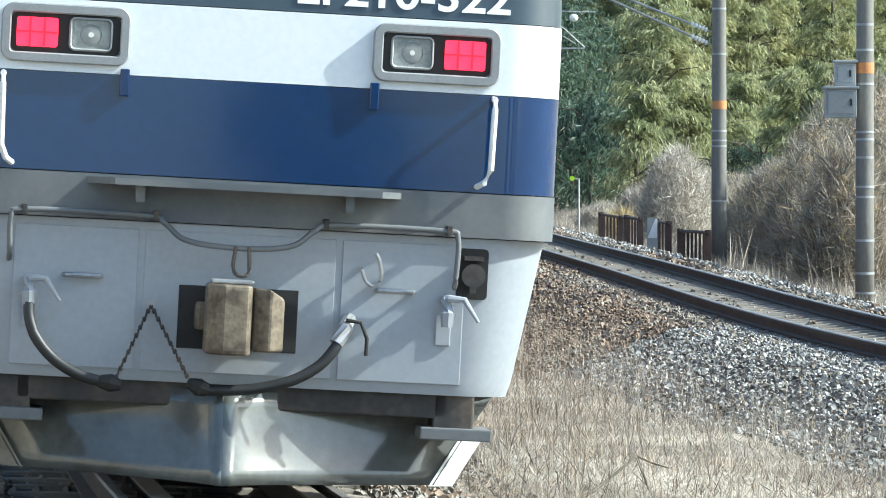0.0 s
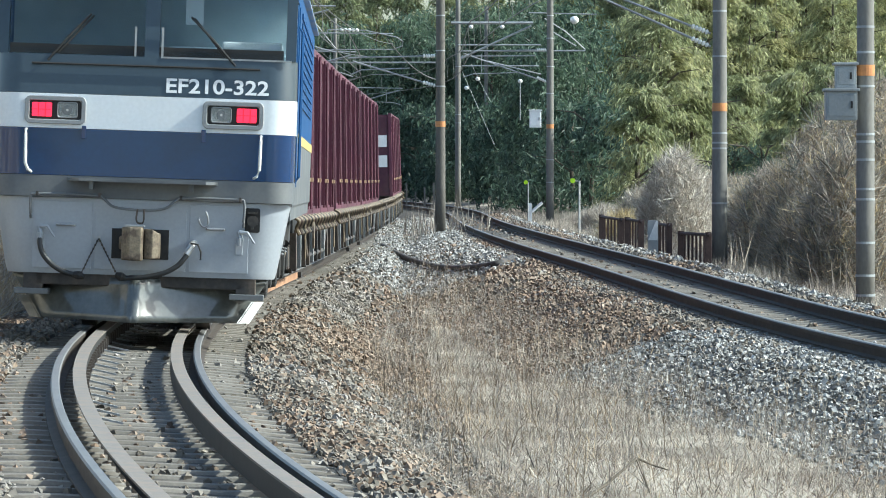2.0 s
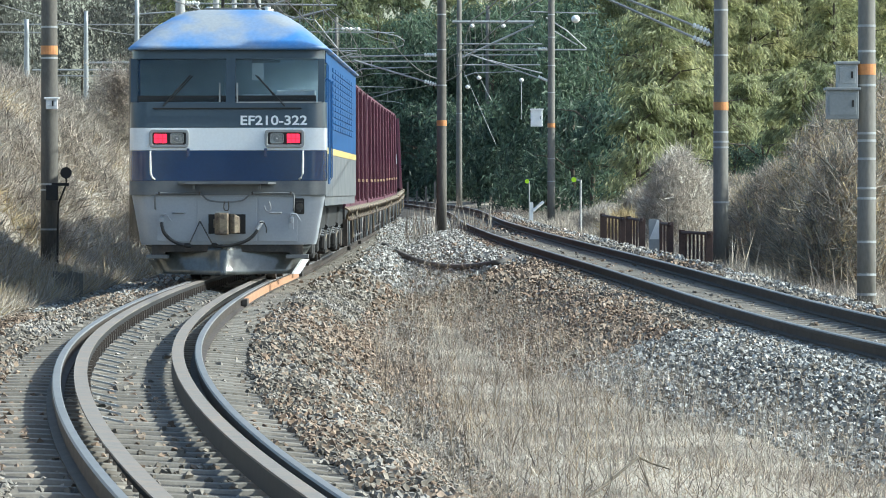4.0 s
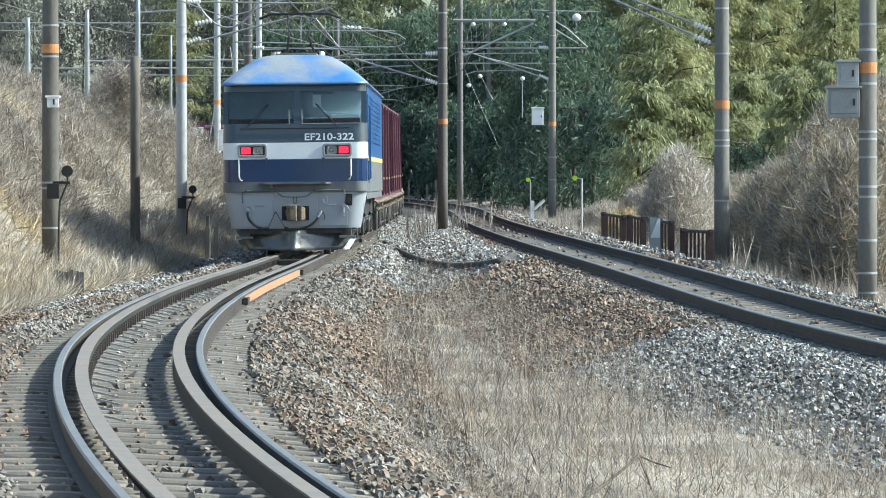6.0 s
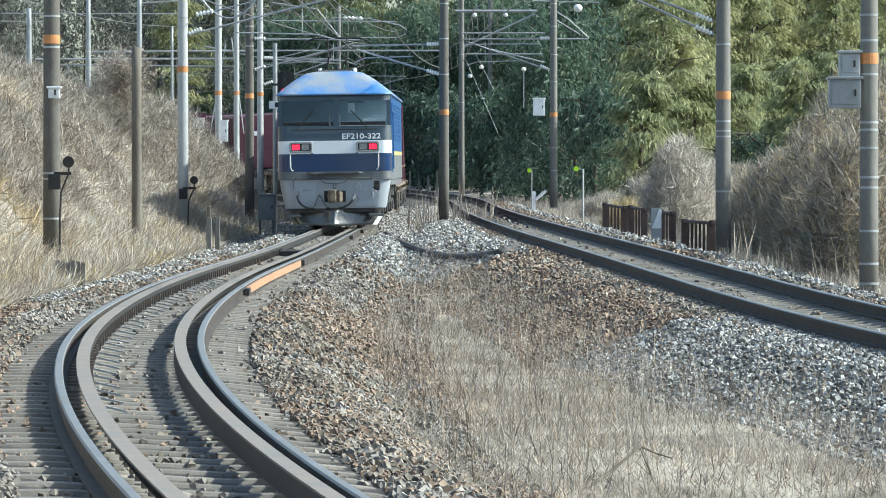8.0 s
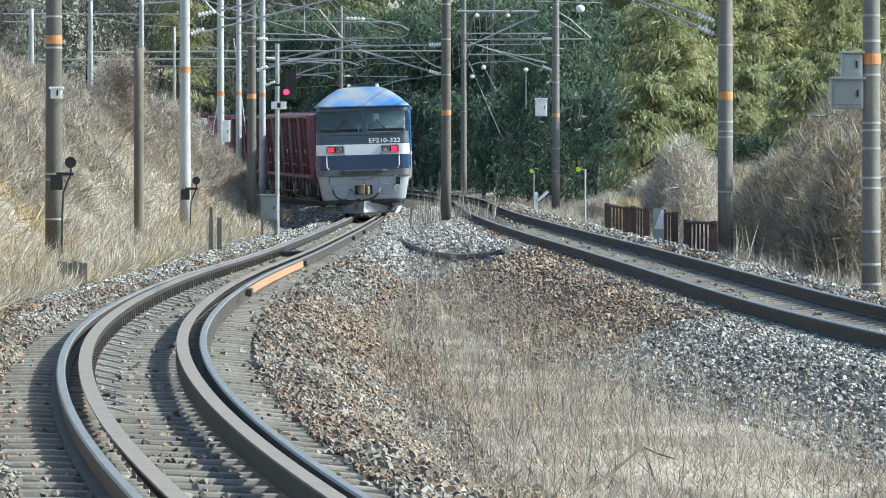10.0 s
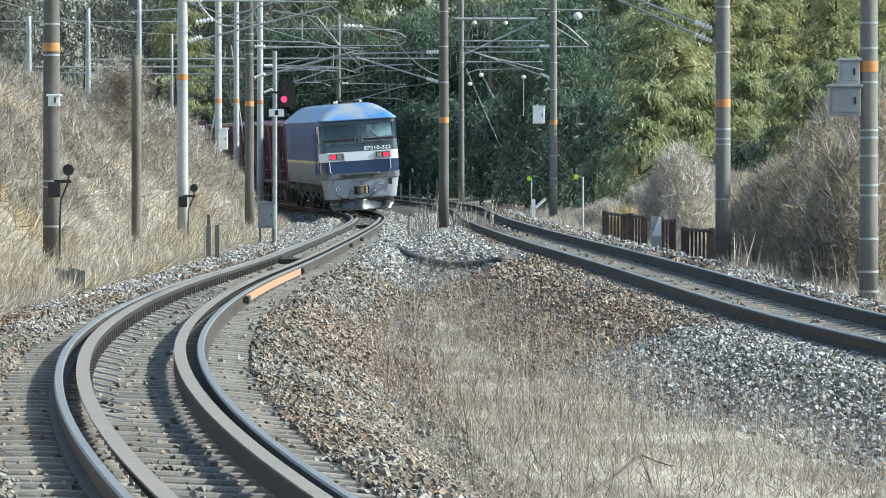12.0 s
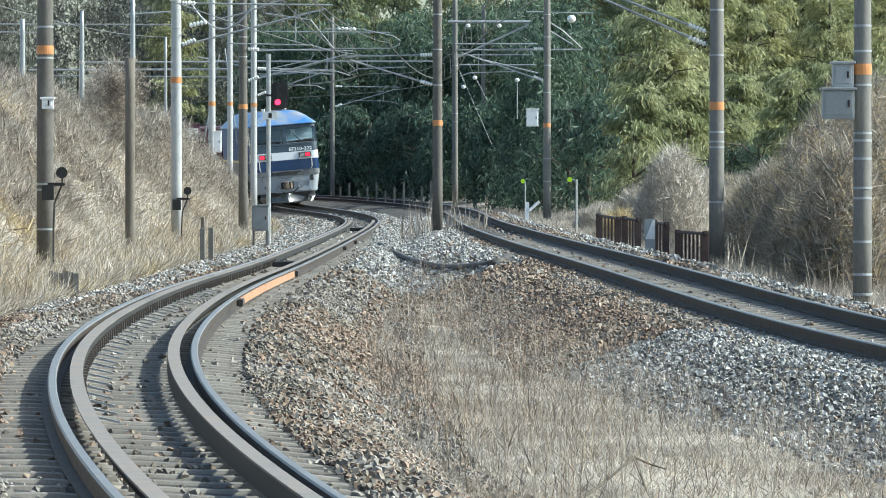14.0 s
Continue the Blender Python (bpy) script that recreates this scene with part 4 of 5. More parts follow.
hair = bars("steady_arm", "bent galvanised steady arm over the near track", "bracket",
            [(0.022, [at(462, 85, 190), at(600, 80, 190), at(700, 80, 190), at(716, 74, 190), at(718, 66, 190), at(706, 58, 190), at(650, 46, 190), at(585, 45, 190)]), (0.022, [at(585, 45, 190), at(560, 100, 190), at(480, 118, 190)])])
insulator(hair, at(640, 46, 190), at(606, 45, 190), 0.07)
gan = bars("overhead_gantry", "galvanised steel gantry of bars between catenary poles", "gantry",
           [(0.07, [at(803, 33, 215), at(948, 33, 215)]), (0.05, [at(945, 38, 215), at(820, 96, 215)]), (0.035, [at(815, 72, 215), at(962, 72, 215)]), (0.04, [at(868, 83, 215), at(1040, 82, 215)]),
            (0.03, [at(820, 92, 215), at(952, 91, 215)]), (0.035, [at(868, 101, 215), at(962, 124, 215)]), (0.03, [at(822, 109, 215), at(958, 109, 215)]), (0.03, [at(968, 25, 215), at(1005, 48, 215), at(1040, 80, 215)]),
            (0.03, [at(975, 44, 215), at(1024, 74, 215)]), (0.02, [at(925, 132, 215), at(925, 205, 215)]), (0.011, [at(822, 118, 215), at(880, 250, 215)]), (0.011, [at(838, 105, 215), at(872, 172, 215)]),
            (0.03, [at(940, 15, 215), at(1060, 18, 215)])])
for px, py in ((1021, 28), (925, 136), (893, 40), (838, 40), (850, 132), (830, 148)):
    bm = bmesh.new()
    bmesh.ops.create_uvsphere(bm, u_segments=12, v_segments=8, radius=0.19 if px == 1021 else 0.1, matrix=Matrix.Translation(at(px, py, 214.6)) @ Matrix.Diagonal((1, 1, 0.9, 1)))
    smooth(part("insulator", bm, M_CERAMIC, gan))
gan2 = bars("overhead_gantry", "pale galvanised gantry beams over the bank", "gantry",
            [(0.05, [at(60, 118, 225), at(420, 117, 225)]), (0.035, [at(100, 128, 225), at(420, 131, 225)]), (0.05, [at(160, 105, 225), at(480, 103, 225)]), (0.03, [at(0, 37, 225), at(330, 38, 225)]), (0.03, [at(0, 51, 225), at(90, 52, 225)]),
             (0.035, [at(360, 95, 225), at(470, 118, 225), at(600, 126, 225)]), (0.04, [at(440, 103, 225), at(778, 103, 225)]), (0.03, [at(370, 250, 225), at(398, 90, 225)]), (0.03, [at(430, 250, 225), at(408, 80, 225)]),
             (0.03, [at(478, 50, 225), at(700, 52, 225)]), (0.03, [at(480, 18, 225), at(560, 30, 225), at(600, 80, 225)]), (0.04, [at(235, 20, 225), at(330, 14, 225)]), (0.03, [at(120, 130, 225), at(120, 145, 225)]), (0.03, [at(470, 128, 225), at(600, 118, 225)])])
feed = bars("feeder_cable", "pale hanging feeder cable between poles", "cable", [(0.03, bow(at(345, -5, 140), at(460, 0, 140), 0.75)), (0.025, [at(350, 40, 140), at(440, 18, 140), at(520, -10, 140)])])
insulator(feed, at(345, 40, 140), at(376, 33, 140), 0.07)
for which, lab in (("near", "overhead contact line above the near track"), ("far", "overhead contact line above the far track")):
    cat = empty("overhead_line", lab, "overhead wire", "overhead lines")
    ys = np.arange(60, 300, 6.0)
    part("contact_wire", tubed([on_track(which, y, 0.0, 5.05) for y in ys], 0.013, 5), M_WIRE, cat)
    part("messenger_wire", tubed([on_track(which, y, 0.0, 5.95 - 0.25 * math.sin(math.pi * ((y - 60) / 45 % 1))) for y in ys], 0.015, 5), M_WIRE, cat)
    for k in range(30):
        y = 64 + 7.5 * k
        part("dropper", tubed([on_track(which, y, 0, 5.05), on_track(which, y, 0, 5.95 - 0.25 * math.sin(math.pi * ((y - 60) / 45 % 1)))], 0.007, 4), M_WIRE, cat)
for a, b in (((310, -5, 120), (690, 95, 260)), ((470, -20, 140), (640, 130, 260)), ((560, -10, 150), (700, 70, 250)), ((0, 2, 150), (330, 60, 260)), ((690, 60, 150), (790, 135, 160))):
    part_holder = empty("line_wire", "thin weathered line wire", "wire", "line wires")
    part("strand", tubed(bow(at(*a), at(*b), 0.3), 0.016, 5), M_WIRE, part_holder)

# ---- signal, cabinets and posts ----


def make_signal():
    p = at(485, 405, 148)
    z = float(ground_z(p.x, 148)) - 0.1
    sg = empty("railway_signal", "black colour-light railway signal showing red", "signal")
    part("post", tubed([(p.x, 148, z), (p.x, 148, 5.2)], 0.065, 12), M_GALV, sg)
    c = at(505, 163, 147.7)
    bm = bmesh.new()
    ring_loft(bm, [[(c.x + 0.24 * math.cos(a), y, c.z + 0.18 * math.sin(a) + (0.24 if math.sin(a) > 0 else -0.24)) for a in np.linspace(0, math.tau, 25)[:-1]] for y in (147.62, 147.68)])
    part("backboard", bm, M_DARK, sg)
    for k, q in enumerate((0.24, 0.02, -0.2)):
        part("hood", tubed([(c.x - 0.06, 147.3, c.z + q + 0.10), (c.x - 0.06, 147.62, c.z + q + 0.11)], 0.03, 8), M_DARK, sg)
        lens = M_SIGRED if k == 2 else M_BLACK
        part("lens", cyl(bmesh.new(), (c.x - 0.06, 147.6, c.z + q), (c.x - 0.06, 147.63, c.z + q), 0.085, 18), lens, sg, "glowing red lens" if k == 2 else "")
    a = at(488, 199, 147.8)
    part("number_plate", boxed((a.x - 0.22, 147.75, a.z - 0.11), (a.x + 0.22, 147.78, a.z + 0.11), 0.005), M_SIGNW, sg)
    part("plate_bar", boxed((a.x - 0.05, 147.742, a.z - 0.07), (a.x + 0.05, 147.75, a.z + 0.07)), M_DARK, sg)
    part("clamp", boxed((p.x - 0.1, 147.7, c.z - 0.03), (c.x, 147.8, c.z + 0.03)), M_FRAME, sg)


make_signal()


def cabinet(name, label, px, py0, py1, w, d, depth, material, legs=0.0):
    """A steel cabinet with a door, a sloping cap and a plinth; py0 and py1 are its top and bottom sight lines."""
    a, b = at(px, py0, d), at(px, py1, d)
    cb = empty(name, label, "cabinet", "line side cabinets")
    part("body", boxed((a.x - w / 2, d, b.z), (a.x + w / 2, d + depth, a.z - 0.03), 0.01), material, cb)
    part("cap", boxed((a.x - w / 2 - 0.03, d - 0.04, a.z - 0.03), (a.x + w / 2 + 0.03, d + depth + 0.03, a.z + 0.01), 0.01), material, cb)
    part("door", boxed((a.x - w / 2 + 0.03, d - 0.012, b.z + 0.06), (a.x + w / 2 - 0.03, d + 0.01, a.z - 0.08), 0.005), material, cb)
    part("handle", boxed((a.x + w / 2 - 0.1, d - 0.03, (a.z + b.z) / 2 - 0.05), (a.x + w / 2 - 0.07, d - 0.01, (a.z + b.z) / 2 + 0.05)), M_DARK, cb)
    if legs:
        for q in (-1, 1):
            part("leg", boxed((a.x + q * w * 0.4 - 0.03, d + 0.05, float(ground_z(a.x, d)) - 0.1), (a.x + q * w * 0.4 + 0.03, d + 0.12, b.z)), M_CONC, cb)
    return cb


cabinet("equipment_cabinet", "grey steel equipment cabinet beside the track", 470, 357, 403, 0.48, 146, 0.4, M_BOX, 1)
cabinet("pole_cabinet", "grey steel box fixed to a concrete pole", 1494, 150, 205, 0.46, 74.6, 0.35, M_BOX)
cabinet("pole_cabinet", "pale ribbed transformer box on a concrete pole", 1502, 104, 149, 0.30, 74.7, 0.3, M_GALV)
cabinet("pole_cabinet", "pale sign box on a bracket beside a pole", 952, 187, 218, 0.44, 189, 0.2, M_SIGNW)
cabinet("pole_cabinet", "small white plate box on a concrete pole", 94, 167, 187, 0.21, 92.7, 0.08, M_SIGNW)
cabinet("pole_cabinet", "white painted box on a galvanised pole", 395, 226, 264, 0.28, 188, 0.1, M_SIGNW)

for k, (px, d, py0, py1) in enumerate(((368, 121, 398, 440), (383, 122, 397, 440))):
    a, b = at(px, py0, d), at(px, py1, d)
    po = empty("marker_post", "short weathered concrete marker post", "post", "marker posts")
    part("shaft", boxed((a.x - 0.06, d - 0.06, float(ground_z(a.x, d)) - 0.1), (a.x + 0.06, d + 0.06, a.z), 0.015), M_CONC, po)
    if k == 0:
        part("cap", boxed((a.x - 0.04, d - 0.04, a.z), (a.x + 0.04, d + 0.04, a.z + 0.26), 0.01), M_WOOD, po)
for px, d, top in ((120, 92.6, 300), (342, 132.6, 332)):
    # warning horn on an arm with its cable
    a = at(px, top, d)
    x0 = at(px - 26 if px < 200 else px - 20, top, d).x
    hn = empty("track_horn", "black round warning horn on a pole bracket", "horn", "track horns")
    part("arm", boxed((x0, d - 0.03, a.z - 0.24), (a.x + 0.05, d + 0.03, a.z - 0.18), 0.008), M_DARK, hn)
    part("clamp", boxed((x0 - 0.1, d - 0.1, a.z - 0.5), (x0 + 0.12, d + 0.05, a.z - 0.22), 0.01), M_DARK, hn)
    part("horn", tubed([(a.x, d + 0.08, a.z), (a.x, d, a.z), (a.x, d - 0.1, a.z)], [0.05, 0.06, 0.105], 18), M_DARK, hn)
    part("stem", tubed([(a.x, d, a.z - 0.2), (a.x, d, a.z)], 0.02, 6), M_DARK, hn)
    part("cable", tubed([(a.x, d, a.z - 0.2), (a.x - 0.14, d, a.z - 0.55), (a.x - 0.16, d, a.z - 1.0), (a.x - 0.16, d, float(ground_z(a.x, d)))], 0.02, 6), M_DARK, hn)

# maroon board with a pale panel behind the bank
a, b = at(335, 213, 229), at(363, 280, 229)
rb = empty("trackside_board", "maroon board with a pale panel behind the bank", "board")
part("board", boxed((a.x, 229, b.z), (b.x, 229.08, a.z), 0.01), M_PURPLE, rb)
part("panel", boxed((a.x + 0.06, 228.98, b.z + 1.0), (b.x - 0.06, 229.0, a.z - 0.22), 0.004), M_SIGNW, rb, "pale pink-white panel")
for x in (a.x + 0.08, b.x - 0.08):
    part("leg", boxed((x - 0.04, 229.01, float(ground_z(x, 229)) - 0.2), (x + 0.04, 229.07, b.z)), M_GALV, rb)
# reflector markers and small signs beyond the far track
for px, py, d in ((1018, 312, 150), (935, 315, 175), (1330, 356, 112)):
    a = at(px, py, d)
    mk = empty("reflector_marker", "lime reflector disc on a slender post", "marker", "reflector markers")
    part("disc", tubed([(a.x, d, a.z), (a.x, d + 0.03, a.z)], 0.075, 16), M_LIME, mk)
    off = 0.2 if px == 1018 else 0.08
    part("post", tubed([(a.x + off, d + 0.05, float(ground_z(a.x, d)) - 0.1), (a.x + off, d + 0.05, a.z)], 0.03 if off > 0.1 else 0.02, 8), M_PALE if off > 0.1 else M_GALV, mk)
    part("arm", tubed([(a.x, d + 0.03, a.z), (a.x + off, d + 0.05, a.z - 0.02)], 0.015, 6), M_GALV, mk)
a = at(943, 352, 178)
po = empty("distance_sign", "pale blue-white angled line side sign", "sign")
part("post", boxed((a.x - 0.06, 178, float(ground_z(a.x, 178)) - 0.1), (a.x + 0.06, 178.05, a.z)), M_SIGNW, po)
part("arm", tubed([(a.x + 0.05, 177.97, a.z - 0.3), (a.x + 0.42, 177.97, a.z + 0.02)], 0.06, 6), M_SIGNW, po)


def fence(px0, px1, d0, d1, top0, top1, slats):
    """A short brown steel fence: rails and upright slats."""
    a, b = at(px0, top0, d0), at(px1, top1, d1)
    fn = empty("steel_fence", "low rusty-brown steel fence beside the far track", "fence", "fences")
    part("top_rail", tubed([a, b], 0.035, 6), M_RUSTFENCE, fn)
    za, zb = float(ground_z(a.x, a.y)), float(ground_z(b.x, b.y))
    part("bottom_rail", tubed([(a.x, a.y, za + 0.12), (b.x, b.y, zb + 0.12)], 0.03, 6), M_RUSTFENCE, fn)
    for k in range(slats):
        t = (k + 0.5) / slats
        p = a.lerp(b, t)
        w = 0.022 if 0 < k < slats - 1 else 0.06
        part("slat", boxed((p.x - w, p.y - 0.03, float(ground_z(p.x, p.y)) - 0.1), (p.x + w, p.y + 0.03, p.z + (0.05 if w > 0.05 else 0)), 0.005), M_RUSTFENCE, fn)


fence(1206, 1262, 100, 96, 405, 408, 8)
fence(1165, 1192, 108, 105, 388, 392, 5)
fence(1112, 1142, 114, 111, 380, 385, 6)
fence(1066, 1108, 124, 118, 375, 382, 7)
a = at(1160, 382, 106.5)
sn = empty("line_side_sign", "white plate with a dark triangle on a grey board", "sign")
part("board", boxed((a.x - 0.11, 106.5, a.z - 0.72), (a.x + 0.11, 106.54, a.z), 0.004), M_GALV, sn)
bm = bmesh.new()
ring_loft(bm, [[(a.x - 0.1, y, a.z - 0.42), (a.x + 0.1, y, a.z - 0.42), (a.x + 0.1, y, a.z - 0.02), (a.x + 0.06, y, a.z - 0.02)] for y in (106.485, 106.499)])
part("triangle", bm, M_SIGNW, sn)
part("leg", boxed((a.x - 0.03, 106.5, float(ground_z(a.x, 106.5)) - 0.1), (a.x + 0.03, 106.53, a.z - 0.7)), M_GALV, sn)
# slender fence along the curve behind the near track
for k in range(12):
    a = at(596 + 16 * k, 332, 262 - 4 * k)
    po = empty("fence_post", "thin pale fence post at the curve", "post", "curve fence posts")
    part("shaft", boxed((a.x - 0.04, a.y - 0.04, float(ground_z(a.x, a.y)) - 0.1), (a.x + 0.04, a.y + 0.04, a.z + 0.2 * (k % 3))), M_CONC, po)
# boards at the foot of the bank
bd = empty("retaining_boards", "weathered grey boards at the bank foot", "boards")
for k in range(6):
    a = at(100 + 9 * k, 474 + (k % 3) * 2, 84)
    part("board", boxed((a.x - 0.038, 84 - 0.02 * (k % 2), float(ground_z(a.x, 84)) - 0.15), (a.x + 0.038, 84.04, a.z)), M_CONC, bd)
# joint and rust-red rail side, boxes between the rails
rust = swept("near", 66, 88, [(0.600, -0.035), (0.600, -0.145), (0.618, -0.145), (0.618, -0.035)], M_RUST, "rail_side_plate", NEAR_TRACK, label="orange-rust rail side")
for y in (66, 88, 122, 133):
    m = track_pose("near", y)
    pl = part("fishplate", boxed((0.58, -0.3, -0.13), (0.66, 0.3, -0.04), 0.01), M_FRAME, NEAR_TRACK)
    pl.matrix_basis = m
for y, u in ((101, 0.0), (163, 0.05)):
    tb = empty("track_box", "flat black box between the rails", "box", "track boxes")
    part("lid", boxed((-0.30, -0.4, -0.19), (0.30, 0.4, -0.06), 0.02), M_DARK, tb)
    tb.matrix_basis = track_pose("near", y, u)
# a black cable on the stones and a dead branch in the weeds
cb = empty("loose_cable", "black cable lying on the ballast", "cable")
pts = [(600, 622), (625, 632), (650, 650), (675, 668), (700, 678), (722, 690), (745, 702)]
cpts = [on_ground(px, py, 0.03) for px, py in pts]
part("sheath", tubed(cpts, 0.018, 6), M_BLACK, cb)
pp = empty("drain_hose", "dark grey hose lying across the dip between the tracks", "hose")
cpts = [on_ground(px, py, 0.06) for px, py in ((682, 428), (705, 441), (735, 454), (770, 464), (805, 468), (850, 466), (888, 459), (912, 449))]
smooth(part("hose_wall", tubed(curved(cpts, 5), 0.075, 8), M_FRAME, pp))
br = empty("dead_branch", "dark dead branch lying in the weeds", "branch")
g = float(ground_z(1.3, 38.5))
part("limb", tubed([(1.05, 38, g), (1.25, 38.4, g + 0.10), (1.50, 38.8, g + 0.28), (1.62, 38.9, g + 0.22), (1.75, 38.9, g + 0.18)], [0.014, 0.012, 0.010, 0.008, 0.005], 6), M_BARK, br)
part("twig", tubed([(1.50, 38.8, g + 0.28), (1.56, 38.8, g + 0.12), (1.6, 38.8, g)], [0.014, 0.010, 0.007], 6), M_BARK, br)


# ---- scattered stuff ----
def scatter(name, verts, faces, places, scales, turns, materials, label, category, tilt=0.0, pick=None, tumble=False):
    """Joins many turned and scaled copies of a small template into one mesh."""
    rng = np.random.default_rng(len(places) + len(name))
    n, v = len(places), np.array(verts, float)
    f = np.array(faces, int)
    a = turns
    tx, ty = rng.normal(0, tilt, n), rng.normal(0, tilt, n)
    p = v[None] * scales[:, None, :]
    c, s = np.cos(a)[:, None], np.sin(a)[:, None]
    x, y, z = p[..., 0] * c - p[..., 1] * s, p[..., 0] * s + p[..., 1] * c, p[..., 2]
    if tumble:
        tx, ty = rng.uniform(-3.1, 3.1, n), rng.uniform(-3.1, 3.1, n)
    c, s = np.cos(tx)[:, None], np.sin(tx)[:, None]
    y, z = y * c - z * s, y * s + z * c
    c, s = np.cos(ty)[:, None], np.sin(ty)[:, None]
    x, z = x * c + z * s, z * c - x * s
    co = np.stack([x, y, z], -1) + places[:, None, :]
    fs = (f[None] + (np.arange(n) * len(v))[:, None, None]).reshape(-1, f.shape[1])
    me = bpy.data.meshes.new(name)
    me.from_pydata(co.reshape(-1, 3).tolist(), [], fs.tolist())
    for m in materials:
        me.materials.append(m)
    if len(materials) > 1:
        idx = np.repeat(pick if pick is not None else rng.integers(0, len(materials), n), len(f))
        me.polygons.foreach_set("material_index", idx.astype(np.int32))
    ob = tagged(new(name, me), label, category, kind="stuff")
    return ob


# a broken stone: an uneven slab with cut corners
STONE = ([(-0.50, -0.22, -0.22), (0.34, -0.46, -0.25), (0.48, 0.28, -0.18), (-0.26, 0.44, -0.24), (-0.34, -0.34, 0.24), (0.40, -0.18, 0.28), (0.18, 0.42, 0.20), (-0.46, 0.16, 0.26)],
         [(0, 3, 2), (0, 2, 1), (4, 5, 6), (4, 6, 7), (0, 1, 5), (0, 5, 4), (1, 2, 5), (2, 6, 5), (2, 3, 6), (3, 7, 6), (3, 0, 7), (0, 4, 7)])


def ballast(which, y0, y1, u0, u1, per_m2, size, rng):
    n = int((y1 - y0) * (u1 - u0) * per_m2)
    y, u = rng.uniform(y0, y1, n), rng.uniform(u0, u1, n)
    fx = TRACKS[which][0]
    x = fx(y) + u
    z = ground_z(x, y)
    # beds between the sleepers stay just under their tops
    keep = ((np.abs(u) > (1.02 if which == "near" else 0.64)) | (rng.uniform(0, 1, n) < 0.06)) & (np.abs(x) < 0.092 * y + 0.35)
    x, y, u, z = x[keep], y[keep], u[keep], z[keep]
    n = len(x)
    z = z + rng.uniform(-0.35, 0.65, n) * size * np.where(np.abs(u) > 1.0, 1, 0.5)
    s = size * rng.uniform(0.6, 1.35, (n, 1)) * rng.uniform(0.75, 1.25, (n, 3))
    return np.stack([x, y, z], 1), s, u


def make_ballast():
    rng = np.random.default_rng(5)
    sets = [("near", 21, 45, -2.9, 2.9, 410, 0.047), ("near", 45, 80, -3.2, 3.0, 175, 0.058), ("near", 80, 205, -3.0, 2.8, 50, 0.078),
            ("far", 34, 62, -3.0, 2.0, 190, 0.048), ("far", 62, 85, -3.4, 2.0, 125, 0.058), ("far", 85, 190, -3.2, 2.0, 50, 0.078)]
    ps, ss, us, keys = [], [], [], []
    for row in sets:
        p, s, u = ballast(*row, rng)
        ps.append(p), ss.append(s), us.append(u)
    p, s = np.concatenate(ps), np.concatenate(ss)
    patch = np.sin(p[:, 0] * 0.9 + 1.7 * np.sin(p[:, 1] * 0.13)) + 0.8 * np.sin(p[:, 1] * 0.21 + 1) + rng.normal(0, 0.7, len(p))
    u1, u2, y, q = p[:, 0] - NEAR_X(p[:, 1]), p[:, 0] - FAR_X(p[:, 1]), p[:, 1], rng.uniform(0, 1, len(p))
    kind = (patch > 0.4).astype(int)
    kind[(u1 > 1) & (u2 < -3.2) & (y < 62) & (q < 0.32)] = 1
    kind[(u2 > -3.2) & (y < 62) & (q < 0.75)] = 2
    kind[(u2 < -1.3) & (u1 > 2) & (y > 62) & (y < 94) & (q < 0.7)] = 1
    kind[(u2 < -1.0) & (u1 > 1.2) & (y > 96) & (q < 0.8)] = 2
    kind[(u2 > 1.3) & (q < 0.8)] = 2
    kind[(np.abs(u1) < 3.2) & (y > 118) & (q < 0.75)] = 2
    kind[(u1 < -1.2) & (y > 72) & (q < 0.6)] = 2
    scatter("ballast", *STONE, p, s, rng.uniform(0, 6.28, len(p)), [M_STONE, M_STONE_BROWN, M_STONE_PALE], "grey and rust-brown crushed stone ballast", "ballast", pick=kind, tumble=True)


make_ballast()

BLADE = ([(-0.5, 0, 0), (0.5, 0, 0), (0.35, 0.1, 0.55), (-0.25, 0.1, 0.55), (0.3, 0.35, 1.0)], [(0, 1, 2), (0, 2, 3), (3, 2, 4)])
FAN = ([(-0.03, 0, 0), (0.03, 0, 0), (0.5, 0.1, 0.8), (0, 0.02, 0), (0.04, -0.03, 0), (-0.4, 0.3, 0.9), (-0.02, -0.02, 0), (0.03, 0.02, 0), (0.05, -0.5, 1.0),
        (-0.02, 0, 0), (0.02, 0, 0.05), (0.9, 0.4, 0.35), (-0.02, 0, 0), (0.02, 0.02, 0), (-0.7, -0.5, 0.5)],
       [(0, 1, 2), (3, 4, 5), (6, 7, 8), (9, 10, 11), (12, 13, 14)])


def grow(name, template, count, region, tall, wide, materials, label, seed, tilt=0.3, category="grass"):
    """region(rng, n) gives x, y; tall and wide: (low, high) metres."""
    rng = np.random.default_rng(seed)
    x, y = region(rng, count)
    p = np.stack([x, y, ground_z(x, y) - 0.02], 1)
    h, w = rng.uniform(*tall, len(x)), rng.uniform(*wide, len(x))
    s = np.stack([w, w, h], 1)
    patch = np.sin(x * 1.1 + 2.0 * np.sin(y * 0.11)) + np.sin(y * 0.33 + 1.3 * np.sin(x * 0.7)) + rng.normal(0, 0.9, len(x))
    pick = np.clip(((patch + 2.2) / 4.4 * len(materials)).astype(int), 0, len(materials) - 1)
    return scatter(name, *template, p, s, rng.uniform(0, 6.28, len(x)), materials, label, category, tilt, pick)


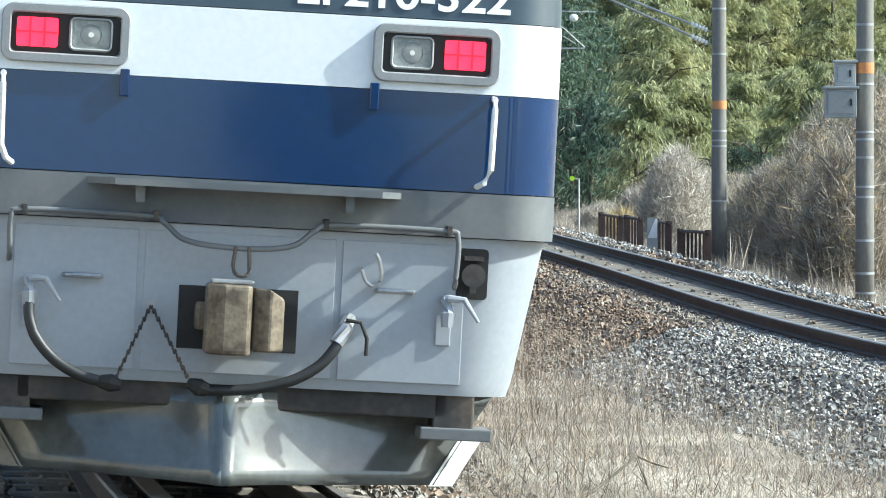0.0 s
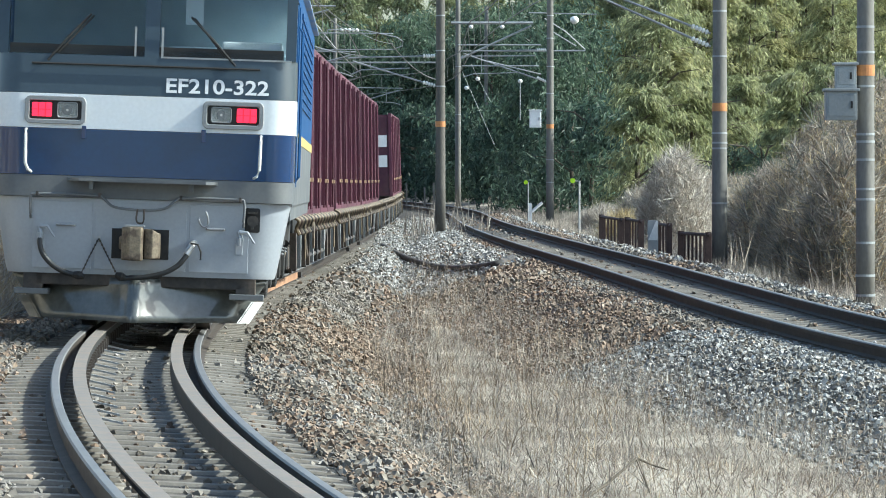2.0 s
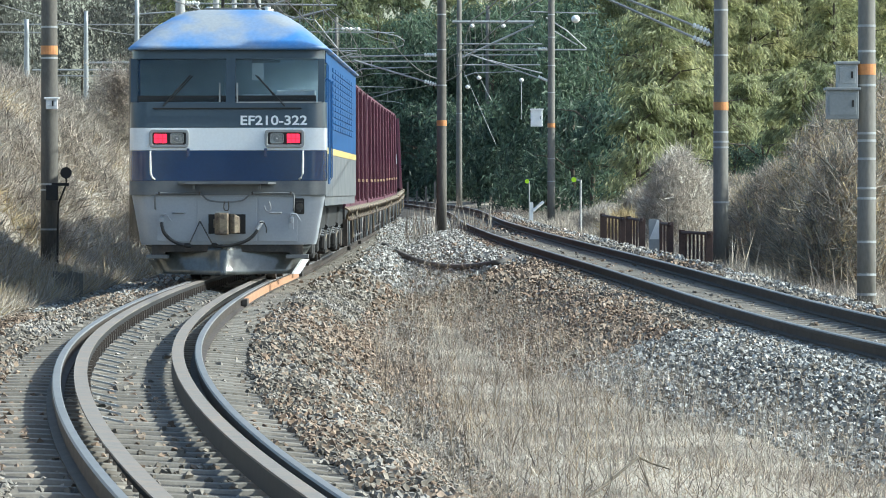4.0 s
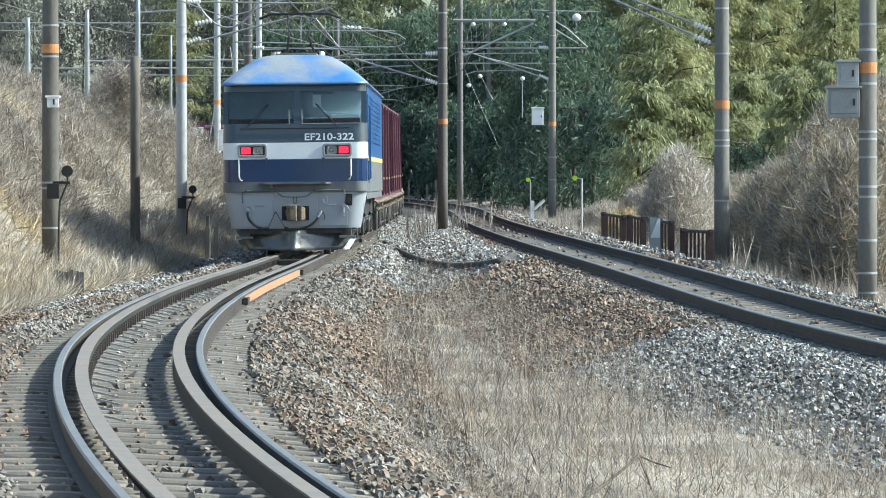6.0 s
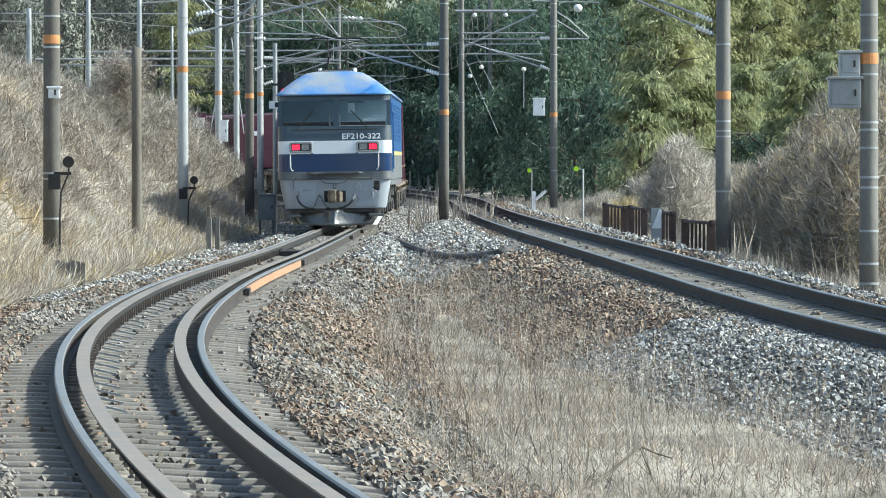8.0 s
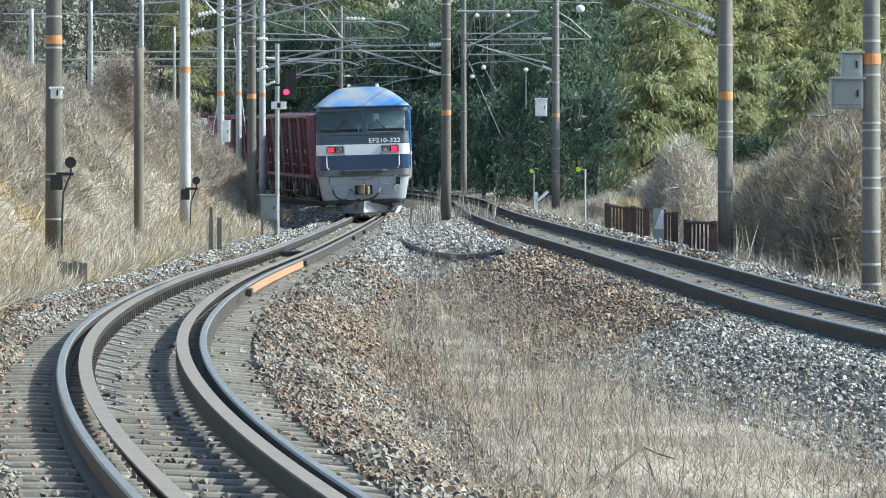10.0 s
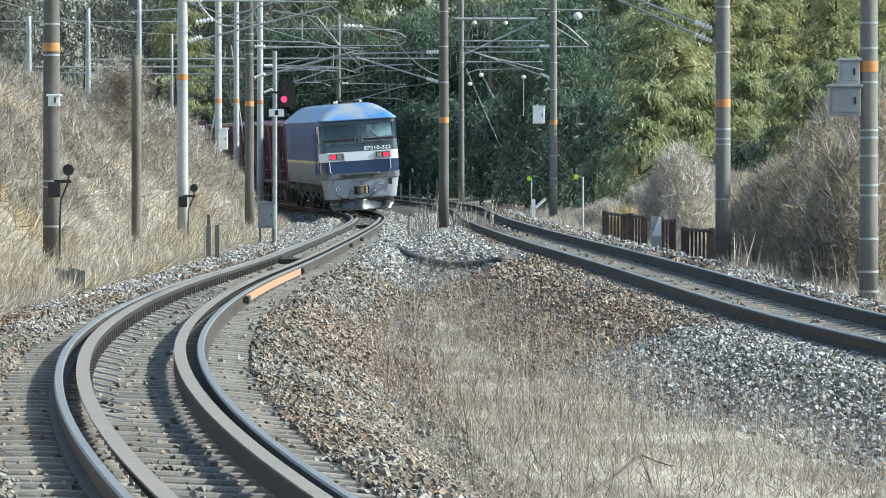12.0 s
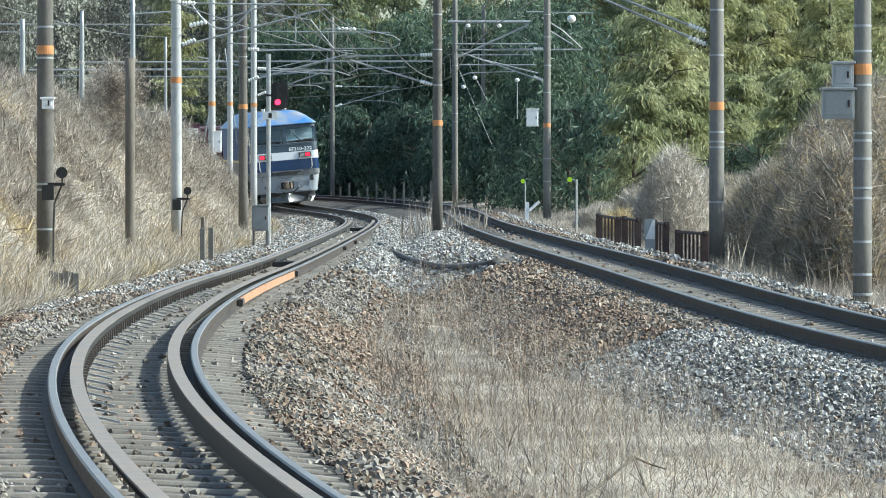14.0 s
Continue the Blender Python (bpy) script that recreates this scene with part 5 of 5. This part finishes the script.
def between(rng, n):
    y = rng.uniform(33, 150, n * 2)
    a, b = NEAR_X(y) + 2.3, FAR_X(y) - 2.3
    t = rng.uniform(0, 1, n * 2)
    x = a + (b - a) * t
    ok = (b - a > 0.6) & (x < y * 0.095) & (rng.uniform(0, 1, n * 2) < np.clip((b - a) / 5, 0, 1) * np.clip(1.2 - y / 170, 0.2, 1))
    return x[ok][:n], y[ok][:n]


def bank(rng, n):
    y = 60 + 175 * rng.uniform(0, 1, n) ** 1.15
    u = -3.0 - 8.0 * rng.uniform(0, 1, n) ** 1.2
    return NEAR_X(y) + u, y


def bank_foot(rng, n):
    y = rng.uniform(62, 150, n)
    return NEAR_X(y) - 2.9 - np.abs(rng.normal(0, 0.9, n)), y


def verge(rng, n):
    y = rng.uniform(58, 235, n)
    return FAR_X(y) + 2.3 + rng.uniform(0, 1, n) ** 1.3 * 7, y


grow("weed_litter", FAN, 70000, between, (0.03, 0.13), (0.08, 0.28), [M_LITTER, M_STEM, M_STRAWGREY, M_STEM, M_PALESTRAW, M_LITTER, M_STEM], "flattened brown and bleached straw litter between the tracks", 12, 1.4)
STALK = ([(-0.5, 0, 0), (0.5, 0, 0), (0.2, 1.0, 1.0), (-0.3, 0, 0.35), (0.3, 0, 0.38), (9, 3, 0.62), (-0.3, 0, 0.5), (0.3, 0, 0.53), (-8, 4, 0.8), (-0.3, 0.3, 0.66), (0.3, 0.3, 0.68), (6, -5, 0.92)],
         [(0, 1, 2), (3, 4, 5), (6, 7, 8), (9, 10, 11)])
grow("weed_field", STALK, 3200, between, (0.15, 0.8), (0.004, 0.008), [M_STEM, M_LITTER, M_STEM, M_STRAWGREY], "upright branching dead weed stems between the tracks", 11, 0.16)
grow("bank_grass", FAN, 46000, bank, (0.12, 0.5), (0.28, 0.85), [M_BRUSH, M_STRAWGREY, M_PALESTRAW, M_BRUSH, M_LITTER, M_STRAW], "grey-brown dead brush on the bank", 13, 1.1)
grow("bank_foot_grass", FAN, 16000, bank_foot, (0.12, 0.45), (0.15, 0.45), [M_STRAW, M_STRAW, M_PALESTRAW, M_BRUSH], "straw-yellow dry grass along the bank foot", 14, 0.9)
grow("verge_grass", FAN, 24000, verge, (0.1, 0.45), (0.15, 0.4), [M_STRAWGREY, M_BRUSH, M_STEM], "dry grass and brush beside the far track", 15, 0.4)


def thicket(name, label, spots, twigs, materials, seed, leafsize=0.02, category="shrub"):
    """A tangle of thin arching twigs that rises from the ground. spots: (x, y, radius, height)."""
    rng = np.random.default_rng(seed)
    ps, ss = [], []
    for x, y, r, h in spots:
        n = int(twigs)
        a, q = rng.uniform(0, 6.28, n), r * np.sqrt(rng.uniform(0, 1, n))
        px, py = x + q * np.cos(a), y + q * np.sin(a) * 1.5
        top = h * np.sqrt(np.clip(1 - (q / r) ** 2, 0.05, 1)) * rng.uniform(0.0, 1.0, n)
        ps.append(np.stack([px, py, ground_z(px, py) + top - 0.05], 1))
        w = rng.uniform(0.12, 0.5, n)
        ss.append(np.stack([w, w, w * rng.uniform(0.5, 1.2, n)], 1))
    p, sc = np.concatenate(ps), np.concatenate(ss)
    return scatter(name, *FAN, p, sc, rng.uniform(0, 6.28, len(p)), materials, label, category, 0.5)


def reeds(name, label, count, region, tall, materials, seed):
    return grow(name, BLADE, count, region, tall, (0.015, 0.035), materials, label, seed, 0.16)


def right_reeds(rng, n):
    y = rng.uniform(66, 112, n)
    return np.maximum(FAR_X(y) + 2.7, 0.054 * y) + rng.uniform(0, 1, n) ** 1.2 * 4, y


def stalk_spots(rng, n):
    y = rng.uniform(138, 158, n)
    px = np.where(rng.uniform(0, 1, n) < 0.55, rng.uniform(716, 776, n), rng.uniform(796, 872, n))
    return (px - 784) * y / FOCAL, y


reeds("dry_stalks", "upright dry stalks round the pole between the tracks", 150, stalk_spots, (0.4, 1.3), [M_STEM, M_STRAWGREY], 17)
reeds("dry_reeds", "tall dry reeds behind the far track", 420, right_reeds, (0.3, 1.0), [M_BRUSH, M_STEM], 16)
for k, (px, d, r, h) in enumerate(((1400, 105, 1.2, 2.3), (1460, 98, 1.1, 3.1), (1555, 92, 1.1, 3.7), (1515, 112, 1.5, 4.0), (1350, 118, 0.9, 1.7), (1500, 86, 0.8, 2.5), (1440, 91, 0.7, 1.7), (1390, 98, 0.6, 1.2),
                                   (1200, 127, 0.95, 2.6), (1250, 133, 0.9, 1.9), (1145, 140, 0.8, 1.5), (1300, 140, 1.1, 1.6), (1080, 158, 0.9, 0.9))):
    pale = px < 1270
    thicket("dry_shrub", "pale bare rounded shrub tangle beyond the brown fence" if pale else "tall brown dry shrub tangle beside the far track", [((px - 784) * d / FOCAL, d, r, h)], 4600,
            [M_BRUSH, M_PALESTRAW, M_BRUSH] if pale else [M_STEM, M_LITTER, M_BRUSH, M_STRAWGREY, M_STRAW, M_LEAFG], 50 + k)
for k, (px, d, r, h) in enumerate(((60, 112, 1.2, 1.0), (160, 125, 1.3, 1.2), (20, 100, 1.2, 0.9), (270, 150, 1.2, 1.2), (215, 150, 1.0, 2.2), (350, 172, 1.3, 1.9), (400, 176, 1.1, 1.5), (310, 165, 1.2, 1.8), (120, 140, 1.4, 1.0), (30, 132, 1.5, 1.0), (300, 170, 1.5, 1.2))):
    thicket("bank_shrub", "bare tangled brush on the bank", [((px - 784) * d / FOCAL, d, r, h)], 2200, [M_BRUSH, M_STRAWGREY, M_STEM], 70 + k)
VINE = np.random.default_rng(95)
vine_at = at(222, 158, 117)
vine_p = np.array(vine_at) + VINE.normal(0, 1, (1500, 3)) * np.array([0.26, 0.3, 0.30])
scatter("vine_tangle", *FAN, vine_p, np.repeat(VINE.uniform(0.1, 0.3, (1500, 1)), 3, axis=1), VINE.uniform(0, 6.28, 1500), [M_STEM, M_STEM, M_BRUSH], "brown dead vine tangle hung on the timber post", "vine", 1.2)
thicket("pampas_clump", "straw-pale pampas clump behind a brown fence", [((1105 - 784) * 132 / FOCAL, 132, 0.55, 0.9)], 1200, [M_STRAW], 90)


# ---- woods ----
LEAF = ([(-0.5, 0, 0), (-0.1, 0.13, 0.05), (0.5, 0, -0.12), (-0.1, -0.13, 0.05)], [(0, 1, 2), (0, 2, 3)])


def crown_mesh(seed, height, spread, leaves, size, material, low=0.03):
    """A crown of leafy billows round the stem: each a ragged shell of drooping leaves, with dark gaps between."""
    rng = np.random.default_rng(seed)
    count = max(14, int(height * 3.4))
    pos, out = [], []
    per = int(leaves / count)
    for k in range(count):
        a, f = rng.uniform(0, 6.28) + k * 2.4, low + (0.95 - low) * (k + rng.uniform(0, 1)) / count
        reach = spread * rng.uniform(0.35, 0.85) * (1.15 - 0.75 * f)
        c = np.array([np.cos(a) * reach, np.sin(a) * reach, height * f])
        r = spread * rng.uniform(0.22, 0.44) * np.array([1.0, 1.0, rng.uniform(0.8, 1.5)])
        n = rng.normal(0, 1, (per, 3))
        n[:, 2] = n[:, 2] * 0.8 + 0.25
        n /= np.linalg.norm(n, axis=1)[:, None]
        depth = 1 - 0.45 * rng.uniform(0, 1, per)[:, None] ** 2 + 0.28 * rng.normal(0, 1, per)[:, None] ** 2 * (rng.uniform(0, 1, per) < 0.25)[:, None]
        pos.append(c + n * r * np.clip(depth, 0.4, 1.5)), out.append(n)
    p, nr = np.concatenate(pos), np.concatenate(out)
    n = len(p)
    v, f = np.array(LEAF[0]), np.array(LEAF[1])
    ez = nr + rng.normal(0, 0.45, (n, 3))
    ez /= np.linalg.norm(ez, axis=1)[:, None]
    ex = nr * np.array([1, 1, 0.3]) + np.array([0, 0, -0.7]) + rng.normal(0, 0.5, (n, 3))
    ex -= ez * (ex * ez).sum(1)[:, None]
    ex /= np.linalg.norm(ex, axis=1)[:, None] + 1e-6
    q = np.stack([ex, np.cross(ez, ex), ez], 2)
    s = size * rng.uniform(0.5, 1.4, n)
    co = np.einsum("nij,kj->nki", q, v) * s[:, None, None] + p[:, None]
    fs = (f[None] + (np.arange(n) * 4)[:, None, None]).reshape(-1, 3)
    me = bpy.data.meshes.new("crown")
    me.from_pydata(co.reshape(-1, 3).tolist(), [], fs.tolist())
    me.materials.append(material)
    return me


def plume_mesh(seed, height, spread, leaves, size, material, low=0.03):
    """A bamboo crown: arching sprays that rise from the stem and droop, thick with hanging leaves towards their tips."""
    rng = np.random.default_rng(seed)
    arcs = int(height * 7)
    per = int(leaves / arcs)
    f = np.repeat(low + (0.97 - low) * rng.uniform(0, 1, arcs), per)
    a = np.repeat(rng.uniform(0, 6.28, arcs), per)
    reach = np.repeat(spread * rng.uniform(0.55, 1.15, arcs), per) * (1.12 - 0.72 * f)
    lift = np.repeat(rng.uniform(0.5, 1.1, arcs), per)
    n = len(f)
    t = np.sqrt(rng.uniform(0.04, 1, n))
    d = np.stack([np.cos(a), np.sin(a), np.zeros(n)], 1)
    p = d * (reach * t)[:, None]
    p[:, 2] = height * f + reach * lift * (1.3 * t - 1.1 * t * t)
    p += rng.normal(0, 1, (n, 3)) * (spread * 0.085 * (0.5 + 0.8 * t))[:, None] * np.array([1, 1, 0.55])
    ex = d + np.array([0, 0, 1.0]) * (lift * (1.3 - 2.2 * t) - 0.45)[:, None] + rng.normal(0, 0.45, (n, 3))
    ex /= np.linalg.norm(ex, axis=1)[:, None]
    ez = np.array([0, 0, 1.0]) + d * 0.5 + rng.normal(0, 0.4, (n, 3))
    ez -= ex * (ex * ez).sum(1)[:, None]
    ez /= np.linalg.norm(ez, axis=1)[:, None] + 1e-6
    q = np.stack([ex, np.cross(ez, ex), ez], 2)
    co = np.einsum("nij,kj->nki", q, np.array(LEAF[0])) * (size * rng.uniform(0.5, 1.4, n))[:, None, None] + p[:, None]
    fs = (np.array(LEAF[1])[None] + (np.arange(n) * 4)[:, None, None]).reshape(-1, 3)
    me = bpy.data.meshes.new("crown")
    me.from_pydata(co.reshape(-1, 3).tolist(), [], fs.tolist())
    me.materials.append(material)
    return me


def make_tree(name, label, me, height, group):
    tr = empty(name, label, "tree", group)
    smooth(part("trunk", tubed([(0, 0, -0.3), (0.05, 0.03, height * 0.3), (-0.04, 0.08, height * 0.6), (0.1, 0.0, height * 0.92)], [0.13, 0.1, 0.07, 0.02], 8), M_BARK, tr))
    rng = random.Random(int(height * 100))
    for k in range(6):
        a, z = rng.uniform(0, 6.28), height * rng.uniform(0.3, 0.85)
        part("limb", tubed([(0, 0, z), (math.cos(a) * 0.8, math.sin(a) * 0.8, z + 0.6), (math.cos(a) * 1.7, math.sin(a) * 1.7, z + 0.7)], [0.05, 0.035, 0.012], 6), M_BARK, tr)
    cr = new("crown", me)
    cr.parent = tr
    return tr


def make_woods():
    rng = random.Random(8)
    bam = [make_tree("bamboo_tree", "tall yellow-green bamboo clump in sunlight", plume_mesh(20 + k, h, sp, h * 880, 0.30, M_LEAF), h, "woods behind the line") for k, (h, sp) in enumerate(((12, 2.6), (14, 3.0), (9, 2.4), (5.5, 2.0)))]
    drk = [make_tree("evergreen_tree", "dark green evergreen tree in the woods", crown_mesh(30 + k, h, sp, h * 540, 0.40, M_LEAFD), h, "woods behind the line") for k, (h, sp) in enumerate(((8.5, 2.8), (10, 3.0), (5, 2.6)))]
    mid = [make_tree("broadleaf_tree", "mid-green broadleaf tree rising behind darker woods", plume_mesh(60 + k, h, sp, h * 650, 0.34, M_LEAFM), h, "woods behind the line") for k, (h, sp) in enumerate(((12, 2.5), (14, 2.8)))]
    far = make_tree("broadleaf_tree", "tall mid-green broadleaf tree on the far skyline", plume_mesh(66, 19, 4.0, 6500, 0.58, M_LEAFM), 19, "woods behind the line")
    gry = [make_tree("winter_tree", "dull grey-green winter tree behind the bank", crown_mesh(40 + k, h, sp, 4500, 0.46, M_LEAFG), h, "woods behind the bank") for k, (h, sp) in enumerate(((12, 3.2), (14, 3.6), (19, 4.2)))]
    bush = make_tree("evergreen_shrub", "low dark green evergreen shrub below the bamboo", crown_mesh(71, 2.6, 1.5, 2600, 0.2, M_LEAFD), 2.6, "woods behind the line")
    spots = []
    # the sunlit bamboo edge stands back step by step towards the light, dark evergreens fill the curve
    for k in range(25):
        t = k / 24
        spots.append((bam[:3], 8.6 + 19 * t + rng.uniform(-0.8, 0.8), 262 + 34 * t + rng.uniform(-9, 9)))
    for k in range(14):
        t = k / 13
        spots.append(([bam[3]], 8.6 + 14 * t + rng.uniform(-0.8, 0.8), 236 + 40 * t + rng.uniform(-8, 8)))
    for x, y, q in ((7.4, 190, 3), (8.6, 198, 2), (9.9, 200, 3), (11.5, 215, 3), (9.2, 222, 2), (13.5, 190, 3), (16.0, 185, 3)):
        spots.append(([bam[q]], x, y))
    # bamboo on the rise behind shows its sunlit tops over the dark trees
    for k in range(17):
        spots.append((mid if k % 5 else bam[:2], -17 + 1.9 * k + rng.uniform(-0.7, 0.7), 334 + rng.uniform(-5, 12)))
    for k in range(9):
        t = k / 8
        spots.append((drk[:2], -3 + 32 * t + rng.uniform(-1.5, 1.5), 312 + 10 * t + rng.uniform(0, 10)))
    for k in range(19):
        spots.append((drk[:2], -11 + 0.95 * k + rng.uniform(-0.8, 0.8), 302 - 1.6 * k + rng.uniform(-5, 8)))
    for k in range(14):
        spots.append(([drk[2]], -9 + 1.1 * k + rng.uniform(-0.5, 0.5), 292 - 3.4 * k + rng.uniform(-3, 3)))
    # dark undergrowth in the recess beside the pole and below the bamboo
    for x, y, q in ((4.7, 226, 0), (5.6, 218, 2), (6.3, 212, 2), (5.2, 236, 1), (6.9, 240, 0)):
        spots.append(([drk[q]], x, y))
    for x, y in ((10.9, 190), (11.8, 186), (12.7, 192), (13.6, 184)):
        spots.append(([bush], x, y))
    for k in range(18):
        spots.append((gry[:2], -36 + 1.7 * k + rng.uniform(-1, 1), 330 + rng.uniform(-10, 25)))
    for k in range(9):
        spots.append(([gry[2]], -40 + 2.2 * k + rng.uniform(-0.6, 0.6), 425 + rng.uniform(0, 14)))
    for k in range(16):
        spots.append(([far], -19 + 4.1 * k + rng.uniform(-0.8, 0.8), 372 + rng.uniform(0, 12)))
    # unseen evergreens added behind the camera to dim front faces and show in reflections
    for k in range(9):
        spots.append((drk[:2], -44 + 11 * k + rng.uniform(-1, 1), -42 + rng.uniform(-10, 4)))
    used = set()
    for kinds, x, y in spots:
        if 300 < y < 400 and abs(x - float(NEAR_X(y))) < 5:
            x -= 9
        src = rng.choice(kinds)
        m = pose(x, y, float(ground_z(x, y)) - 0.5, 0, 0, rng.uniform(0, 360))
        if src not in used:
            used.add(src)
            src.matrix_basis = m
        else:
            copy_thing(src, m @ Matrix.Diagonal((*([1.0] * 3), 1)))
    for src in bam + drk + mid + gry + [bush, far]:
        if src not in used:
            src.matrix_basis = pose(-20, 340, 0)


make_woods()

# ---- sleepers, piece by piece ----
SLEEPER = sleeper_mesh()
for which, thing, y0, y1 in (("near", NEAR_TRACK, -9.2, 158.0), ("far", FAR_TRACK, 30.0, 130.0)):
    y = y0
    while y < y1:
        ob = new("sleeper", SLEEPER)
        ob.parent = thing
        ob.matrix_basis = track_pose(which, y)
        y += 0.6


def shared_mesh(name, bm, material):
    me = bpy.data.meshes.new(name)
    bm.to_mesh(me)
    bm.free()
    me.materials.append(material)
    return me


# small dark brackets under the guard rails and pale straps that slope from the outer one to the sleepers
BRACKET = shared_mesh("guard_bracket", boxed((-0.012, -0.035, -0.15), (0.022, 0.035, -0.04)), M_FRAME)
STRAP = shared_mesh("guard_strap", ring_loft(bmesh.new(), [[(0.0, -0.02, -0.115), (0.0, 0.02, -0.115), (0.0, 0.02, -0.13), (0.0, -0.02, -0.13)],
                                                           [(0.23, -0.05, -0.156), (0.23, -0.01, -0.156), (0.23, -0.01, -0.17), (0.23, -0.05, -0.17)]]), M_PALE)
for k in range(140):
    for side in (-1, 1):
        if side > 0 and k < 55:
            continue
        ob = new("guard_bracket", BRACKET)
        ob.parent = NEAR_TRACK
        ob.matrix_basis = track_pose("near", 19.3 + 0.6 * k, side * (GAUGE / 2 - 0.20)) @ pose(0, 0, 0, 0, 0, 180 if side > 0 else 0)
    if k % 2 and 24 < k < 96:
        ob = new("guard_strap", STRAP)
        ob.parent = NEAR_TRACK
        ob.matrix_basis = track_pose("near", 19.3 + 0.6 * k, -(GAUGE / 2 - 0.195))


# ---- what moves ----
TABLE_Y = np.linspace(5, 340, 3351)
TABLE_P = np.stack([NEAR_X(TABLE_Y), TABLE_Y, NEAR_Z(TABLE_Y)], 1)
TABLE_S = np.concatenate([[0], np.cumsum(np.linalg.norm(np.diff(TABLE_P, axis=0), axis=1))])
S_ZERO = float(np.interp(0, TABLE_Y, TABLE_S))


def along(s):
    if s > TABLE_S[-1]:
        d = Vector(TABLE_P[-1] - TABLE_P[-60]).normalized()
        return Vector(TABLE_P[-1]) + d * (s - float(TABLE_S[-1])), float(NEAR_CANT(340))
    y = float(np.interp(s, TABLE_S, TABLE_Y))
    return Vector((float(NEAR_X(y)), y, float(NEAR_Z(y)))), float(NEAR_CANT(y))


def vehicle_pose(s, a, b):
    """The pose of a vehicle whose rear end is at s along the line, carried on pivots a and b metres ahead of it."""
    pa, ca = along(s + a)
    pb, cb = along(s + b)
    ay = (pb - pa).normalized()
    ax = ay.cross(Vector((0, 0, 1))).normalized()
    az = ax.cross(ay)
    m = Matrix((ax, ay, az)).transposed().to_4x4() @ pose(0, 0, 0, 0, math.degrees(math.atan((ca + cb) / 2)))
    m.translation = pa - ay * a
    return m


def rear_at(t):
    """Metres along the line of the locomotive's rear face."""
    y = 23.4 + 12.6 * t + 0.095 * t * t
    return float(np.interp(y, TABLE_Y, TABLE_S))


S_END = float(TABLE_S[-1])


def motions():
    times = [0.5 * k for k in range(29)]
    walk(LOCO, [(t, vehicle_pose(rear_at(t), 3.3, 14.9)) for t in times])
    for k, wg in enumerate(WAGONS):
        base = 18.9 + k * 20.75
        poses = [(t, vehicle_pose(rear_at(t) + base, 3.1, 17.3)) for t in times]
        walk(wg, poses)
        for ct, (i, j) in zip(CONTAINERS, PLACES):
            if i == k:
                walk(ct, [(t, m @ pose(0, 0.55 + j * 3.88, 1.0)) for t, m in poses])


motions()
